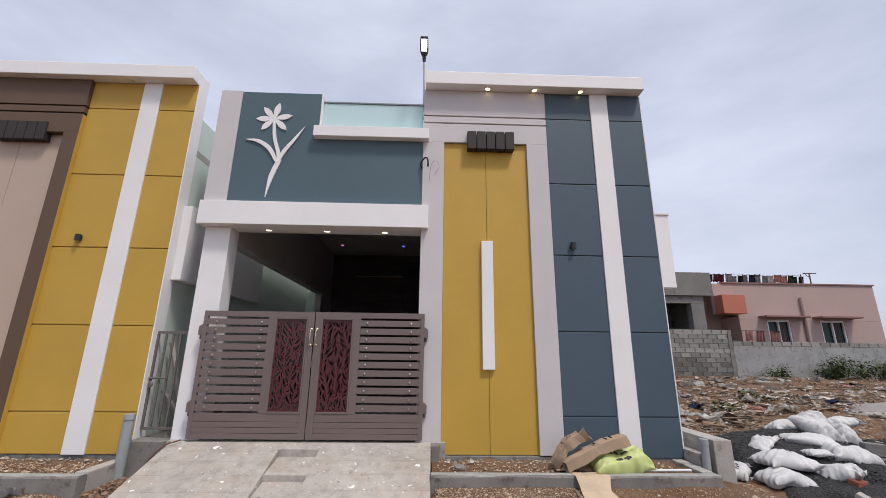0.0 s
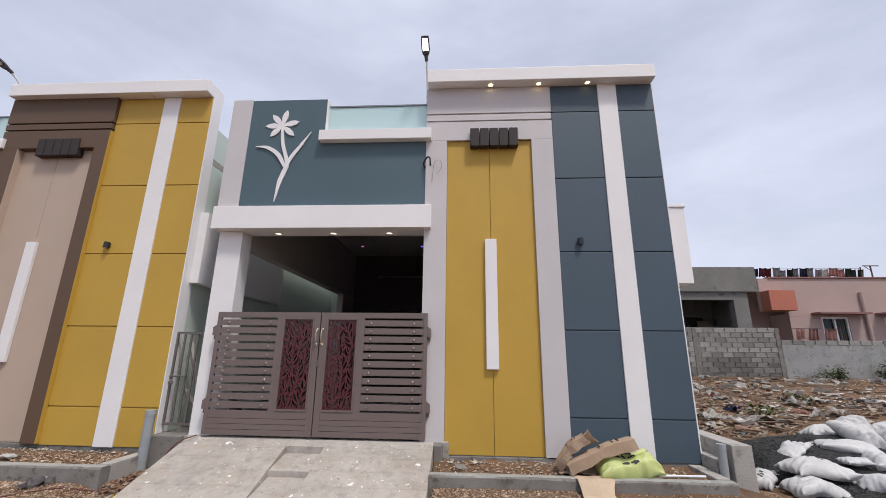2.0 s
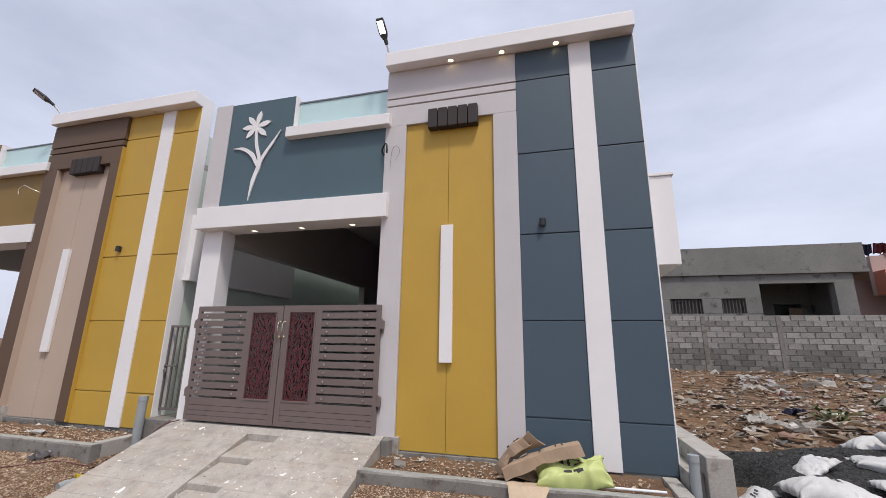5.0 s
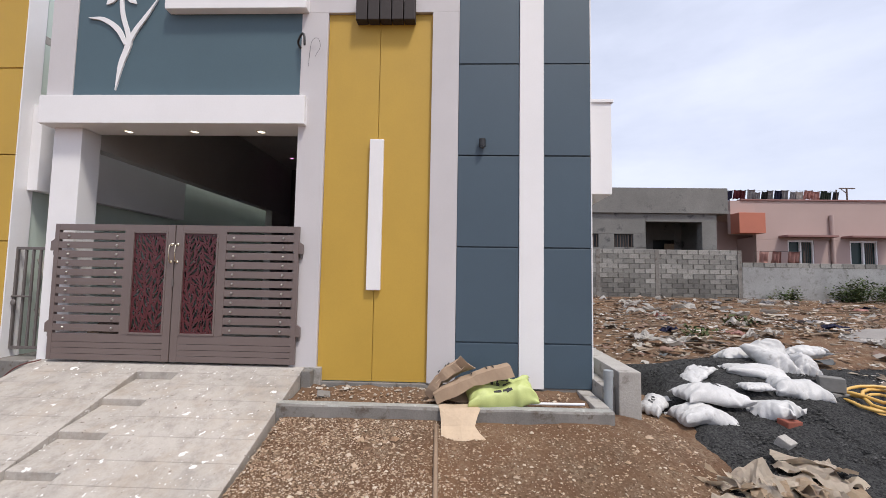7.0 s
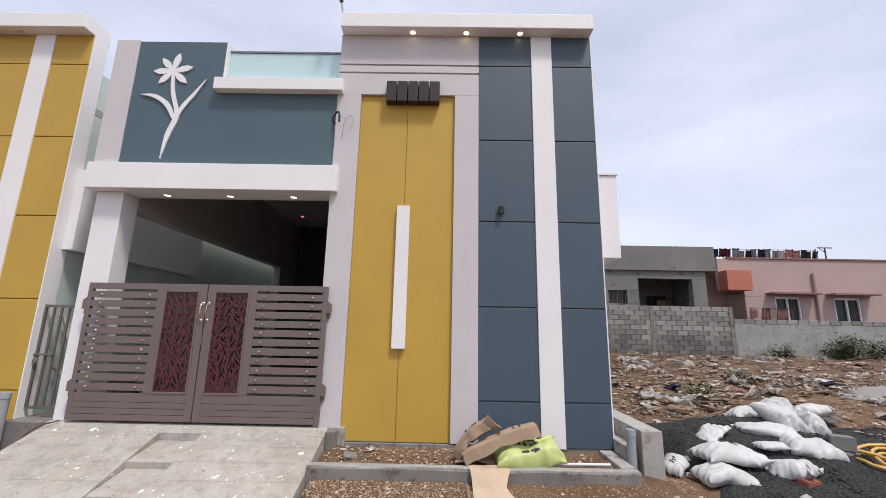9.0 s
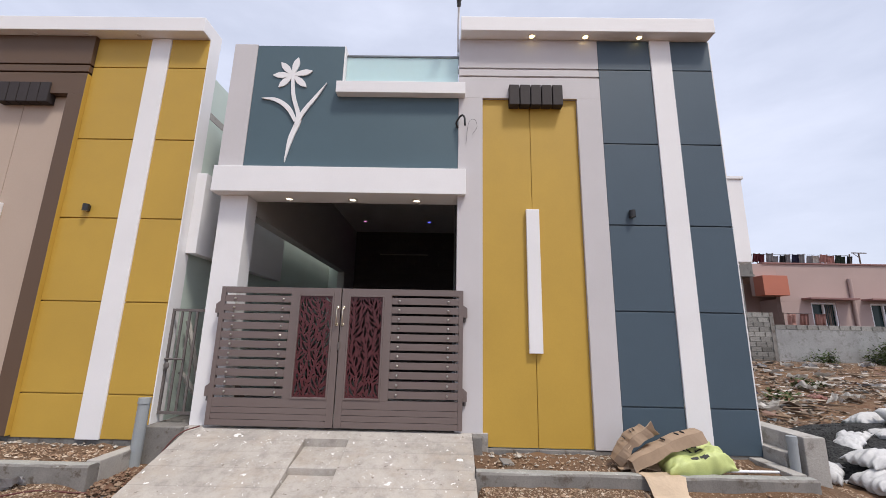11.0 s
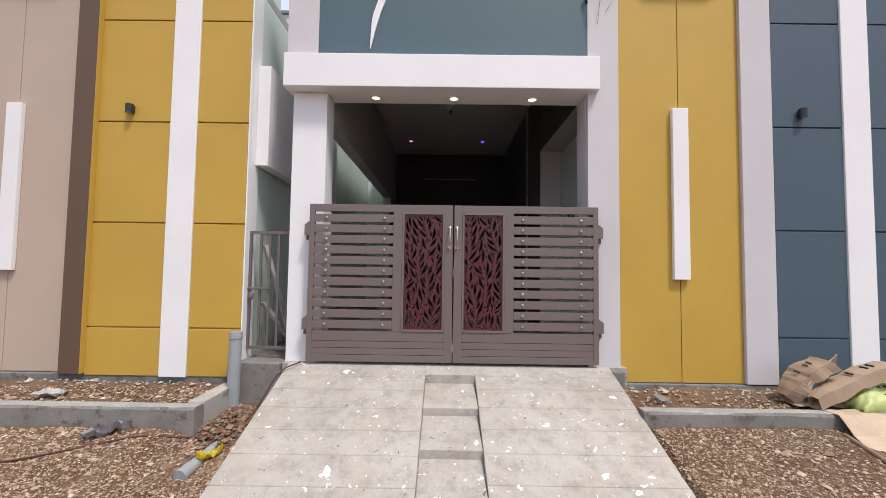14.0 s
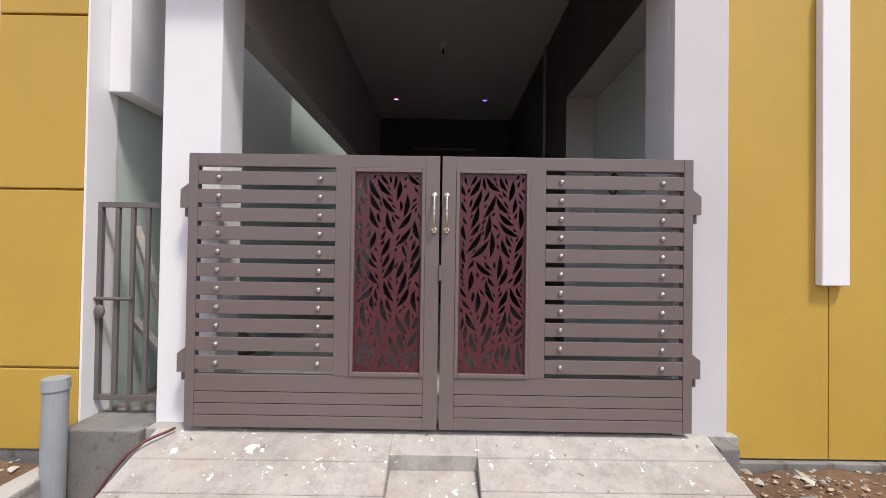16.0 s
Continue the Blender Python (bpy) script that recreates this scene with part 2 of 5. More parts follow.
SOIL = pebbled("soil and gravel", [(0.095, 0.058, 0.036), (0.20, 0.14, 0.092), (0.29, 0.215, 0.15), (0.14, 0.088, 0.055), (0.36, 0.29, 0.215)], 60, 1.0, (0.150, 0.083, 0.049), 0.52)
BED = pebbled("planting bed soil", [(0.10, 0.062, 0.042), (0.18, 0.12, 0.082), (0.28, 0.22, 0.165), (0.12, 0.075, 0.05)], 38, 0.9, (0.16, 0.10, 0.065), 0.6)
CHIPS = pebbled("dark stone chips", [(0.014, 0.014, 0.015), (0.038, 0.038, 0.039), (0.07, 0.07, 0.069), (0.02, 0.02, 0.021)], 75, 1.0)
BROWN_STONES = stones_material("loose brown stones", [(0.14, 0.080, 0.050), (0.31, 0.205, 0.135), (0.47, 0.36, 0.26), (0.21, 0.125, 0.08), (0.40, 0.29, 0.195), (0.56, 0.48, 0.39), (0.27, 0.175, 0.11)])
RUBBLE = stones_material("reddish rubble", [(0.10, 0.05, 0.032), (0.19, 0.115, 0.075), (0.28, 0.20, 0.14), (0.13, 0.07, 0.045)])
DARK_STONES = stones_material("loose dark stones", [(0.014, 0.014, 0.015), (0.04, 0.04, 0.041), (0.085, 0.084, 0.083), (0.024, 0.024, 0.025)])
PLASTER_BITS = stones_material("plaster crumbs", [(0.55, 0.53, 0.50), (0.30, 0.25, 0.20), (0.42, 0.38, 0.33), (0.22, 0.16, 0.11)])
SCRAPS = stones_material("mixed scraps", [(0.62, 0.60, 0.58), (0.23, 0.155, 0.10), (0.30, 0.25, 0.20), (0.10, 0.07, 0.05), (0.50, 0.47, 0.44), (0.07, 0.075, 0.08), (0.40, 0.34, 0.27), (0.24, 0.15, 0.12), (0.13, 0.09, 0.065)])
STICKS = stones_material("dry sticks", [(0.15, 0.105, 0.07), (0.25, 0.19, 0.14), (0.09, 0.06, 0.04), (0.34, 0.29, 0.23)])
LEAVES = stones_material("weed leaves", [(0.035, 0.062, 0.022), (0.06, 0.085, 0.030), (0.095, 0.105, 0.045), (0.045, 0.07, 0.026)])
WARM_GLOW = glowing("warm downlight", (1.0, 0.72, 0.30), 6)
SOFT_GLOW = glowing("soft white downlight", (1.0, 0.88, 0.66), 2.2)
PINK_GLOW = glowing("magenta downlight", (1.0, 0.25, 0.75), 2.5)
BLUE_GLOW = glowing("blue downlight", (0.10, 0.10, 1.0), 3)
LED = glowing("street lamp leds", (1.0, 1.0, 1.0), 3)

FROSTED, _n, _l, _b = shader("aqua glass")
_b.inputs["Base Color"].default_value = (0.66, 0.86, 0.86, 1)
_b.inputs["Roughness"].default_value = 0.12
_b.inputs["Transmission Weight"].default_value = 0.35
_b.inputs["IOR"].default_value = 1.45
PANE, _n, _l, _b = shader("tinted window glass")
_b.inputs["Base Color"].default_value = (0.03, 0.05, 0.05, 1)
_b.inputs["Roughness"].default_value = 0.1
_b.inputs["Specular IOR Level"].default_value = 0.2


# ---- building helpers ----
def box(bm, x0, x1, y0, y1, z0, z1, bevel=0.0):
    vs = [bm.verts.new((x, y, z)) for x in (x0, x1) for y in (y0, y1) for z in (z0, z1)]
    fs = [bm.faces.new([vs[i] for i in q]) for q in ((0, 1, 3, 2), (4, 6, 7, 5), (0, 4, 5, 1), (2, 3, 7, 6), (0, 2, 6, 4), (1, 5, 7, 3))]
    if bevel:
        es = list({e for f in fs for e in f.edges})
        bmesh.ops.bevel(bm, geom=es, offset=bevel, segments=2, affect="EDGES", profile=0.6)
    return bm


def B(x0, x1, y0, y1, z0, z1, bevel=0.0):
    return box(bmesh.new(), x0, x1, y0, y1, z0, z1, bevel)


def tube(bm, a, b, r0, r1=None, seg=14, cap=True):
    a, b = Vector(a), Vector(b)
    m = Matrix.Translation((a + b) / 2) @ (b - a).to_track_quat("Z", "Y").to_matrix().to_4x4()
    bmesh.ops.create_cone(bm, cap_ends=cap, segments=seg, radius1=r0, radius2=r0 if r1 is None else r1, depth=(b - a).length, matrix=m)
    return bm


def C(a, b, r0, r1=None, seg=14):
    return tube(bmesh.new(), a, b, r0, r1, seg)


def to_mesh(name, bm, material, smooth=False):
    bmesh.ops.recalc_face_normals(bm, faces=bm.faces)
    me = bpy.data.meshes.new(name)
    bm.to_mesh(me)
    bm.free()
    me.materials.append(material)
    if smooth:
        me.shade_smooth()
    return me


def thing(name, at, label, category, group="", kind=""):
    e = new(name)
    e.location = at
    e.empty_display_size = 0.1
    return tagged(e, label, category, group, kind)


def hang(ob, parent):
    ob.parent = parent
    if parent.parent is None:
        ob.matrix_parent_inverse = parent.matrix_basis.inverted()
    return ob


def part(name, bm, material, parent, label="", smooth=False):
    ob = hang(new(name, to_mesh(name, bm, material, smooth)), parent)
    return tagged(ob, label) if label else ob


def solo(name, bm, material, label, category, group="", kind="", smooth=False):
    return tagged(new(name, to_mesh(name, bm, material, smooth)), label, category, group, kind)


def piece(name, me, parent, m):
    ob = hang(new(name, me), parent)
    ob.matrix_basis = m
    return ob


def sweep(bm, pts, r, seg=8, r_end=None):
    """A round tube along a line of points."""
    pts = [Vector(p) for p in pts]
    rings = []
    for i, p in enumerate(pts):
        d = (pts[min(i + 1, len(pts) - 1)] - pts[max(i - 1, 0)]).normalized()
        q = d.to_track_quat("Z", "Y")
        rr = r if r_end is None else r + (r_end - r) * i / (len(pts) - 1)
        rings.append([bm.verts.new(p + q @ Vector((rr * math.cos(2 * math.pi * k / seg), rr * math.sin(2 * math.pi * k / seg), 0))) for k in range(seg)])
    for a, b in zip(rings, rings[1:]):
        for k in range(seg):
            bm.faces.new((a[k], a[(k + 1) % seg], b[(k + 1) % seg], b[k]))
    bm.faces.new(rings[0][::-1])
    bm.faces.new(rings[-1])
    return bm


def smooth_line(pts, n=8):
    """Catmull-Rom through the points."""
    P = [Vector(p) for p in pts]
    P = [P[0] * 2 - P[1]] + P + [P[-1] * 2 - P[-2]]
    out = []
    for i in range(1, len(P) - 2):
        for k in range(n):
            t = k / n
            a, b, c, d = P[i - 1:i + 3]
            out.append(0.5 * (2 * b + (c - a) * t + (2 * a - 5 * b + 4 * c - d) * t * t + (3 * b - a - 3 * c + d) * t ** 3))
    return out + [P[-2]]


def smoothstep(a, b, x):
    t = np.clip((x - a) / (b - a), 0, 1)
    return t * t * (3 - 2 * t)


def plate(bm, outline, y0, y1):
    """A flat shape in x and z, from y0 to y1."""
    a = [bm.verts.new((x, y0, z)) for x, z in outline]
    b = [bm.verts.new((x, y1, z)) for x, z in outline]
    bm.faces.new(a)
    bm.faces.new(b[::-1])
    for i in range(len(a)):
        j = (i + 1) % len(a)
        bm.faces.new((a[i], b[i], b[j], a[j]))
    return bm


# ---- ground ----
def lay(x, y):
    """Height of the ground."""
    x, y = np.asarray(x, float), np.asarray(y, float)
    front = -0.05 + 0.27 * np.clip(y - 3.15, 0, 1.25)
    right = -0.02 + 0.135 * np.clip(y - 3.2, 0, 1.5)
    s = smoothstep(2.9, 3.7, x)
    z = front * (1 - s) + right * s
    z = z - 0.065 * smoothstep(-3.0, -3.4, x)
    z = z - 0.16 * np.exp(-((x + 3.05) / 0.28) ** 2) * smoothstep(3.3, 3.8, y)
    z = z - 0.22 * smoothstep(-2.9, -2.75, x) * smoothstep(0.1, -0.03, x) * smoothstep(2.35, 2.9, y)
    back = 0.185 + 0.054 * np.clip(y - 4.7, 0, 13)
    k = smoothstep(4.55, 4.9, y)
    return z * (1 - k) + back * k


def ground_z(x, y):
    """Height of the ground with its small unevenness."""
    z = np.array(lay(x, y), float)
    for i, (a, b) in enumerate(zip(np.ravel(x), np.ravel(y))):
        p = Vector((a, b, 0))
        z.flat[i] += 0.022 * noise.noise(p * 2.1) + 0.010 * noise.noise(p * 9.0) + (0.05 * noise.noise(p * 0.8) if b > 5.5 else 0)
    return z


def steps(fine0, fine1, step, far):
    v = list(np.arange(fine0, fine1, step))
    d = step
    while v[-1] < far:
        d *= 1.35
        v.append(v[-1] + d)
    d = step
    while v[0] > -far:
        d *= 1.35
        v.insert(0, v[0] - d)
    return np.array(v)


def ground_sheet():
    xs, ys = steps(-7.0, 9.0, 0.06, 900), steps(2.6, 9.0, 0.06, 900)
    X, Y = np.meshgrid(xs, ys, indexing="ij")
    Z = lay(X, Y)
    near = (np.abs(X) < 30) & (Y < 30) & (Y > 0)
    for i, j in zip(*np.nonzero(near)):
        p = Vector((X[i, j], Y[i, j], 0))
        Z[i, j] += 0.022 * noise.noise(p * 2.1) + 0.010 * noise.noise(p * 9.0) + (0.05 * noise.noise(p * 0.8) if Y[i, j] > 5.5 else 0)
    nx, ny = X.shape
    verts = np.stack([X, Y, Z], -1).reshape(-1, 3)
    idx = np.arange(nx * ny).reshape(nx, ny)
    faces = np.stack([idx[:-1, :-1], idx[1:, :-1], idx[1:, 1:], idx[:-1, 1:]], -1).reshape(-1, 4)
    me = bpy.data.meshes.new("ground")
    me.from_pydata(verts.tolist(), [], faces.tolist())
    me.materials.append(SOIL)
    me.shade_smooth()
    return tagged(new("ground", me), "brown gravelly soil of an unpaved lane and empty plot", "ground", kind="structure")


ground_sheet()


# ---- houses ----
def house(dx, dy, jamb, hood_x, proud, panel_end, wall_colour, groove_colour, frame_colour, panel_colour, end_colour, label):
    h = thing("house", (dx, 5.0, 0.2), label, "house", "row of new houses")

    def P(name, x0, x1, y0, y1, z0, z1, material, bevel=0.004, lab=""):
        return part(name, B(x0 + dx, x1 + dx, y0 + dy, y1 + dy, z0, z1, bevel), material, h, lab)

    # tower behind the painted front
    P("tower_wall", 0.205, 2.94, 5.06, 11.2, 0.0, 4.16, MINT)
    P("side_parapet", 2.80, 2.938, 5.222, 5.64, 4.163, 4.74, MINT)
    P("tower_parapet", -0.14, 2.94, 5.06, 5.22, 4.162, 5.14, WHITE)
    P("tower_jamb", -0.14, 0.203, 5.06, 5.31, 0.0, 4.16, LIGHT_GREY)
    P("plinth", -0.13, 2.935, 5.006, 5.058, 0.05, 0.40, CONCRETE, 0.006)
    # grooved part: backing, ten panels, white pilaster
    P("groove_backing", jamb + 0.004, 2.94, 5.020, 5.058, 0.402, 5.145, groove_colour, 0)
    levels = [0.385, 0.83, 1.80, 2.76, 3.75, 4.73, 5.145]
    for x0, x1 in ((jamb + 0.002, 2.208), (2.462, 2.942)):
        for z0, z1 in zip(levels, levels[1:]):
            P("wall_panel", x0, x1, 4.998, 5.018, z0 + 0.006, z1 - 0.006, groove_colour, 0.005)
    P("pilaster", 2.210, 2.460, 4.982, 5.056, 0.385, 5.145, WHITE, 0.006, "white vertical band")
    P("end_return", 2.944, 2.957, 5.0, 5.20, 0.2, 5.14, WHITE, 0.002, "white side edge of the front")
    # frame round the tall panel
    P("frame_jamb", -0.14, 0.148, 4.998 - proud, 5.056, 0.41, 4.33, frame_colour)
    P("frame_jamb", panel_end + 0.002, jamb, 4.998 - proud, 5.056, 0.41, 4.33, frame_colour)
    P("frame_backing", -0.138, jamb - 0.002, 5.026, 5.056, 4.332, 5.145, frame_colour, 0)
    for z0, z1 in ((4.33, 4.612), (4.634, 4.722), (4.744, 5.145)):
        P("frame_header", -0.14, jamb, 4.998 - proud, 5.024, z0, z1, frame_colour)
    P("tall_panel_backing", 0.150, panel_end, 5.046, 5.056, 0.41, 4.328, panel_colour, 0)
    P("tall_panel", 0.150, 0.714, 5.034, 5.044, 0.41, 4.328, panel_colour, 0.003)
    P("tall_panel", 0.720, panel_end, 5.034, 5.044, 0.41, 4.328, panel_colour, 0.003)
    if proud:
        P("frame_return", jamb + 0.0005, jamb + 0.006, 4.996 - proud, 4.9975, 0.41, 4.60, groove_colour, 0.001, "mustard painted side of the frame")
        P("frame_return", 0.1485, 0.154, 4.996 - proud, 5.033, 0.41, 4.327, panel_colour, 0.001, "beige painted side of the frame")
    P("vertical_fin", 0.640, 0.786, 4.988, 5.032, 1.34, 2.93, WHITE, 0.006, "white raised vertical fin")
    for i in range(5):
        P("fin_block", 0.462 + i * 0.129, 0.462 + i * 0.129 + 0.119, 4.925, 5.030, 4.205, 4.470, DARK_BLOCK, 0.008, "dark brown block over the panel")
    # roof slab over the tower
    P("roof_slab", -0.125, 2.945, 4.845, 5.23, 5.148, 5.345, WHITE, 0.008)
    P("roof", -2.94, 2.94, 5.20, 11.3, 4.164, 4.26, CEMENT)
    # carport front
    P("parapet_end", -2.95, -2.662, 4.992, 5.195, 3.382, 5.035, end_colour)
    part("parapet_wall", plate(bmesh.new(), [(x + dx, z) for x, z in ((-2.660, 3.382), (-0.142, 3.382), (-0.142, 4.325), (-1.572, 4.325), (-1.572, 5.025), (-2.660, 5.025))], 5.004 + dy, 5.19 + dy), wall_colour, h)
    P("parapet_edge", -1.571, -1.556, 5.000, 5.192, 4.482, 5.028, WHITE)
    P("ledge", -1.615, -0.065, 4.905, 5.20, 4.328, 4.480, WHITE, 0.006, "white projecting ledge")
    P("parapet_glass", -1.550, -0.150, 5.080, 5.092, 4.482, 4.930, FROSTED, 0.001, "aqua tinted glass panel")
    P("parapet_rail", -1.552, -0.142, 5.066, 5.106, 4.932, 4.955, SILL_RAIL, 0.004)
    P("canopy", -2.955, -0.050, 4.925, 5.312, 3.070, 3.380, WHITE, 0.006, "white canopy beam over the gate")
    P("pillar", -2.905, -2.585, 5.068, 5.310, 0.30, 3.068, WHITE, 0.006)
    # carport inside
    P("carport_floor", -2.90, 0.20, 4.985, 11.0, 0.30, 0.545, CEMENT)
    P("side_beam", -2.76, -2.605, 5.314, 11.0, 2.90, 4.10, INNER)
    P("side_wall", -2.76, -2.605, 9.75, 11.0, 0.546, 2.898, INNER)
    P("carport_ceiling", -2.76, 0.20, 5.314, 11.0, 4.102, 4.160, CEILING)
    P("front_beam", -2.76, 0.20, 5.194, 5.312, 3.382, 4.100, CEILING)
    P("back_wall", -2.76, 0.20, 10.70, 11.0, 0.546, 4.100, CLADDING)
    P("cladding_lintel", -0.095, 0.200, 5.316, 7.05, 3.132, 4.098, CLADDING)
    P("cladding_wall", -0.095, 0.202, 7.07, 10.698, 0.546, 4.098, CLADDING)
    P("niche_end", -0.093, 0.201, 7.052, 7.068, 0.546, 3.130, LIGHT_GREY)
    # darker grey than the niche end: the soffit's shade is in its colour
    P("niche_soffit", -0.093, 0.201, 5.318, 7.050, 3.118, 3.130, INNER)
    # roof parapet and window hood
    P("roof_parapet", -0.1, 2.90, 6.5, 6.62, 4.262, 4.79, MINT)
    P("parapet_coping", -0.12, 2.92, 6.47, 6.65, 4.792, 4.83, SILL_RAIL)
    hood = part("window_hood", B(2.958 + dx, hood_x + dx, 5.13 + dy, (6.55 if dx == 0 else 7.6) + dy, 2.39, 3.385, 0.006), WHITE, h, "white boxed window hood on the side wall")
    if dx == 0:
        part("hood_lip", B(2.959 + dx, hood_x + 0.02 + dx, 5.115 + dy, 6.565 + dy, 3.386, 3.42, 0.004), WHITE, hood)
    return h


house(0, 0.0, 1.568, 3.21, 0.0, 1.280, TEAL, SLATE, LIGHT_GREY, MUSTARD, LIGHT_GREY, "new single storey house in slate blue, mustard and white")
house(-6.265, 0.06, 1.515, 3.08, 0.052, 1.318, OLIVE, MUSTARD, BROWN, BEIGE, BROWN, "new single storey house in mustard, brown and beige")

# stone courses of the dark cladding inside the carport
for x0 in (-2.6,):
    back = [o for o in bpy.data.objects if o.name == "back_wall"][0]
    me = to_mesh("cladding_stone", B(-0.148, 0.148, -0.012, 0, -0.072, 0.072, 0.005), CLADDING)
    for r in range(14):
        for c in range(9):
            piece("cladding_stone", me, back, Matrix.Translation((-2.40 + c * 0.305 + (0.07 if r % 2 else -0.05), 10.699 - 0.004 * ((r * 7 + c * 3) % 3), 2.05 + r * 0.15)))


def downlight(at, glow, r, label, group):
    d = thing("downlight", at, label, "ceiling light", group)
    bm = bmesh.new()
    x, y, z = at
    ring = [(r * 1.28, 0), (r * 1.28, -0.006), (r, -0.010), (r * 0.96, 0)]
    rows = [[bm.verts.new((x + a * math.cos(t), y + a * math.sin(t), z + b)) for a, b in ring] for t in np.linspace(0, 2 * math.pi, 20, endpoint=False)]
    for i in range(20):
        p, q = rows[i], rows[(i + 1) % 20]
        for k in range(3):
            bm.faces.new((p[k], q[k], q[k + 1], p[k + 1]))
    part("rim", bm, WHITE if glow is not PINK_GLOW else CHROME, d, smooth=True)
    part("lens", C((x, y, z - 0.001), (x, y, z - 0.006), r * 0.95, seg=20), glow, d)
    return d


for x in (0.75, 1.41, 2.07):
    downlight((x, 4.935, 5.147), WARM_GLOW, 0.034, "small lit warm downlight under the roof slab", "slab downlights")
    downlight((x - 6.265, 4.995, 5.147), CEILING, 0.030, "small unlit downlight under the roof slab", "slab downlights")
for x in (-2.14, -1.38, -0.62):
    downlight((x, 5.165, 3.069), SOFT_GLOW, 0.041, "round lit downlight in the canopy soffit", "canopy downlights")
downlight((-2.19, 9.7, 4.10), PINK_GLOW, 0.036, "small magenta lit downlight in the carport ceiling", "carport downlights")
downlight((-0.69, 9.7, 4.10), BLUE_GLOW, 0.036, "small blue lit downlight in the carport ceiling", "carport downlights")
fh = thing("fan_hook", (-1.39, 7.86, 4.10), "small white fan hook cap on the carport ceiling", "ceiling hook")
part("cap", C((-1.39, 7.86, 4.10), (-1.39, 7.86, 4.03), 0.055, 0.035), WHITE, fh)
part("hook", C((-1.39, 7.86, 4.03), (-1.39, 7.86, 3.97), 0.012), BLACK, fh)
solo("wall_strip", B(-1.97, -0.75, 10.655, 10.675, 3.49, 3.52, 0.004), CEMENT, "thin pale strip light profile on the dark stone wall", "wall strip")
solo("conduit", C((-0.115, 7.9, 0.56), (-0.115, 7.9, 4.1), 0.018), PVC, "thin grey conduit on the dark stone wall", "conduit")


def wall_spot(x, z, dy):
    q = 4.962 + dy
    w = thing("wall_light", (x, 4.998, z), "small black cylindrical up and down wall light", "wall light", "facade wall lights")
    part("back_plate", B(x - 0.028, x + 0.028, 4.982 + dy, 4.997 + dy, z - 0.032, z + 0.032, 0.004), BLACK, w)
    part("arm", C((x, 4.985 + dy, z), (x, 4.975 + dy, z), 0.016), BLACK, w)
    part("body", C((x, q, z - 0.040), (x, q, z + 0.040), 0.034, seg=20), BLACK, w, smooth=False)
    part("lens", C((x, q, z - 0.043), (x, q, z - 0.0405), 0.026, seg=16), CHROME, w)


wall_spot(1.822, 2.885, 0)
wall_spot(-4.43, 2.875, 0.06)


def street_lamp(x, lit, swing):
    s = thing("street_lamp", (x, 5.12, 4.9), "lit grey led street lamp on a thin white pole" if lit else "unlit grey led street lamp on a thin white pole", "street lamp", "roof street lamps")
    base, neck, tip = Vector((x, 5.14, 4.75)), Vector((x - swing * 0.25, 4.90, 5.56)), Vector((x - swing, 4.63, 5.73))
    part("pole", sweep(bmesh.new(), smooth_line([base, (x, 5.13, 5.25), (x - swing * 0.1, 5.03, 5.44), neck]), 0.014), POLE_WHITE, s, smooth=True)
    d = (tip - neck).normalized()
    side = d * d.x - Vector((1, 0, 0))
    side.normalize()
    up = side.cross(d)
    rot = Matrix((side, d, up)).transposed().to_4x4()
    part("collar", C(neck - d * 0.02, neck + d * 0.07, 0.024, 0.03), LAMP_GREY, s)
    bm = bmesh.new()
    rows = []
    for t, w, th in ((0.05, 0.030, 0.022), (0.09, 0.050, 0.026), (0.14, 0.058, 0.030), (0.27, 0.056, 0.024), (0.31, 0.050, 0.018)):
        rows.append([bm.verts.new((a * w, t, b * th)) for a, b in ((-1, -0.7), (1, -0.7), (1, 0.2), (0.6, 1), (-0.6, 1), (-1, 0.2))])
    for p, q in zip(rows, rows[1:]):
        for k in range(6):
            bm.faces.new((p[k], p[(k + 1) % 6], q[(k + 1) % 6], q[k]))
    bm.faces.new(rows[0]), bm.faces.new(rows[-1])
    bm.transform(Matrix.Translation(neck) @ rot)
    head = part("head", bm, LAMP_GREY, s)
    bm = B(-0.040, 0.040, 0.125, 0.285, -0.030, -0.0235, 0.003)
    bm.transform(Matrix.Translation(neck) @ rot)
    part("led_panel", bm, LED if lit else GREY_FILM, head, "white led panel")


street_lamp(-0.155, True, 0.0)
street_lamp(-6.42, False, 0.17)


# ---- flower relief ----
def blade(points, widths):
    """Outline of a tapered strip along a line in x and z."""
    L = smooth_line([(x, 0, z) for x, z in points], 7)
    n = len(L)
    left, right = [], []
    for i, p in enumerate(L):
        d = (L[min(i + 1, n - 1)] - L[max(i - 1, 0)]).normalized()
        w = np.interp(i / (n - 1), np.linspace(0, 1, len(widths)), widths)
        left.append((p.x - d.z * w, p.z + d.x * w))
        right.append((p.x + d.z * w, p.z - d.x * w))
    return left + right[::-1]


fl = thing("flower_relief", (-2.15, 5.0, 3.45), "white cut-out flower with two leaves on the teal wall", "wall ornament")
cx, cz = -2.185, 4.61
for k, (ex, ez) in enumerate(((-2.135, 4.85), (-1.945, 4.665), (-2.005, 4.445), (-2.345, 4.44), (-2.43, 4.605), (-2.345, 4.785))):
    part("petal", plate(bmesh.new(), blade([(cx, cz), ((cx + ex) / 2, (cz + ez) / 2), (ex, ez)], [0.010, 0.026, 0.041, 0.036, 0.003]), 4.9855 + 0.0015 * k, 5.003), WHITE, fl)
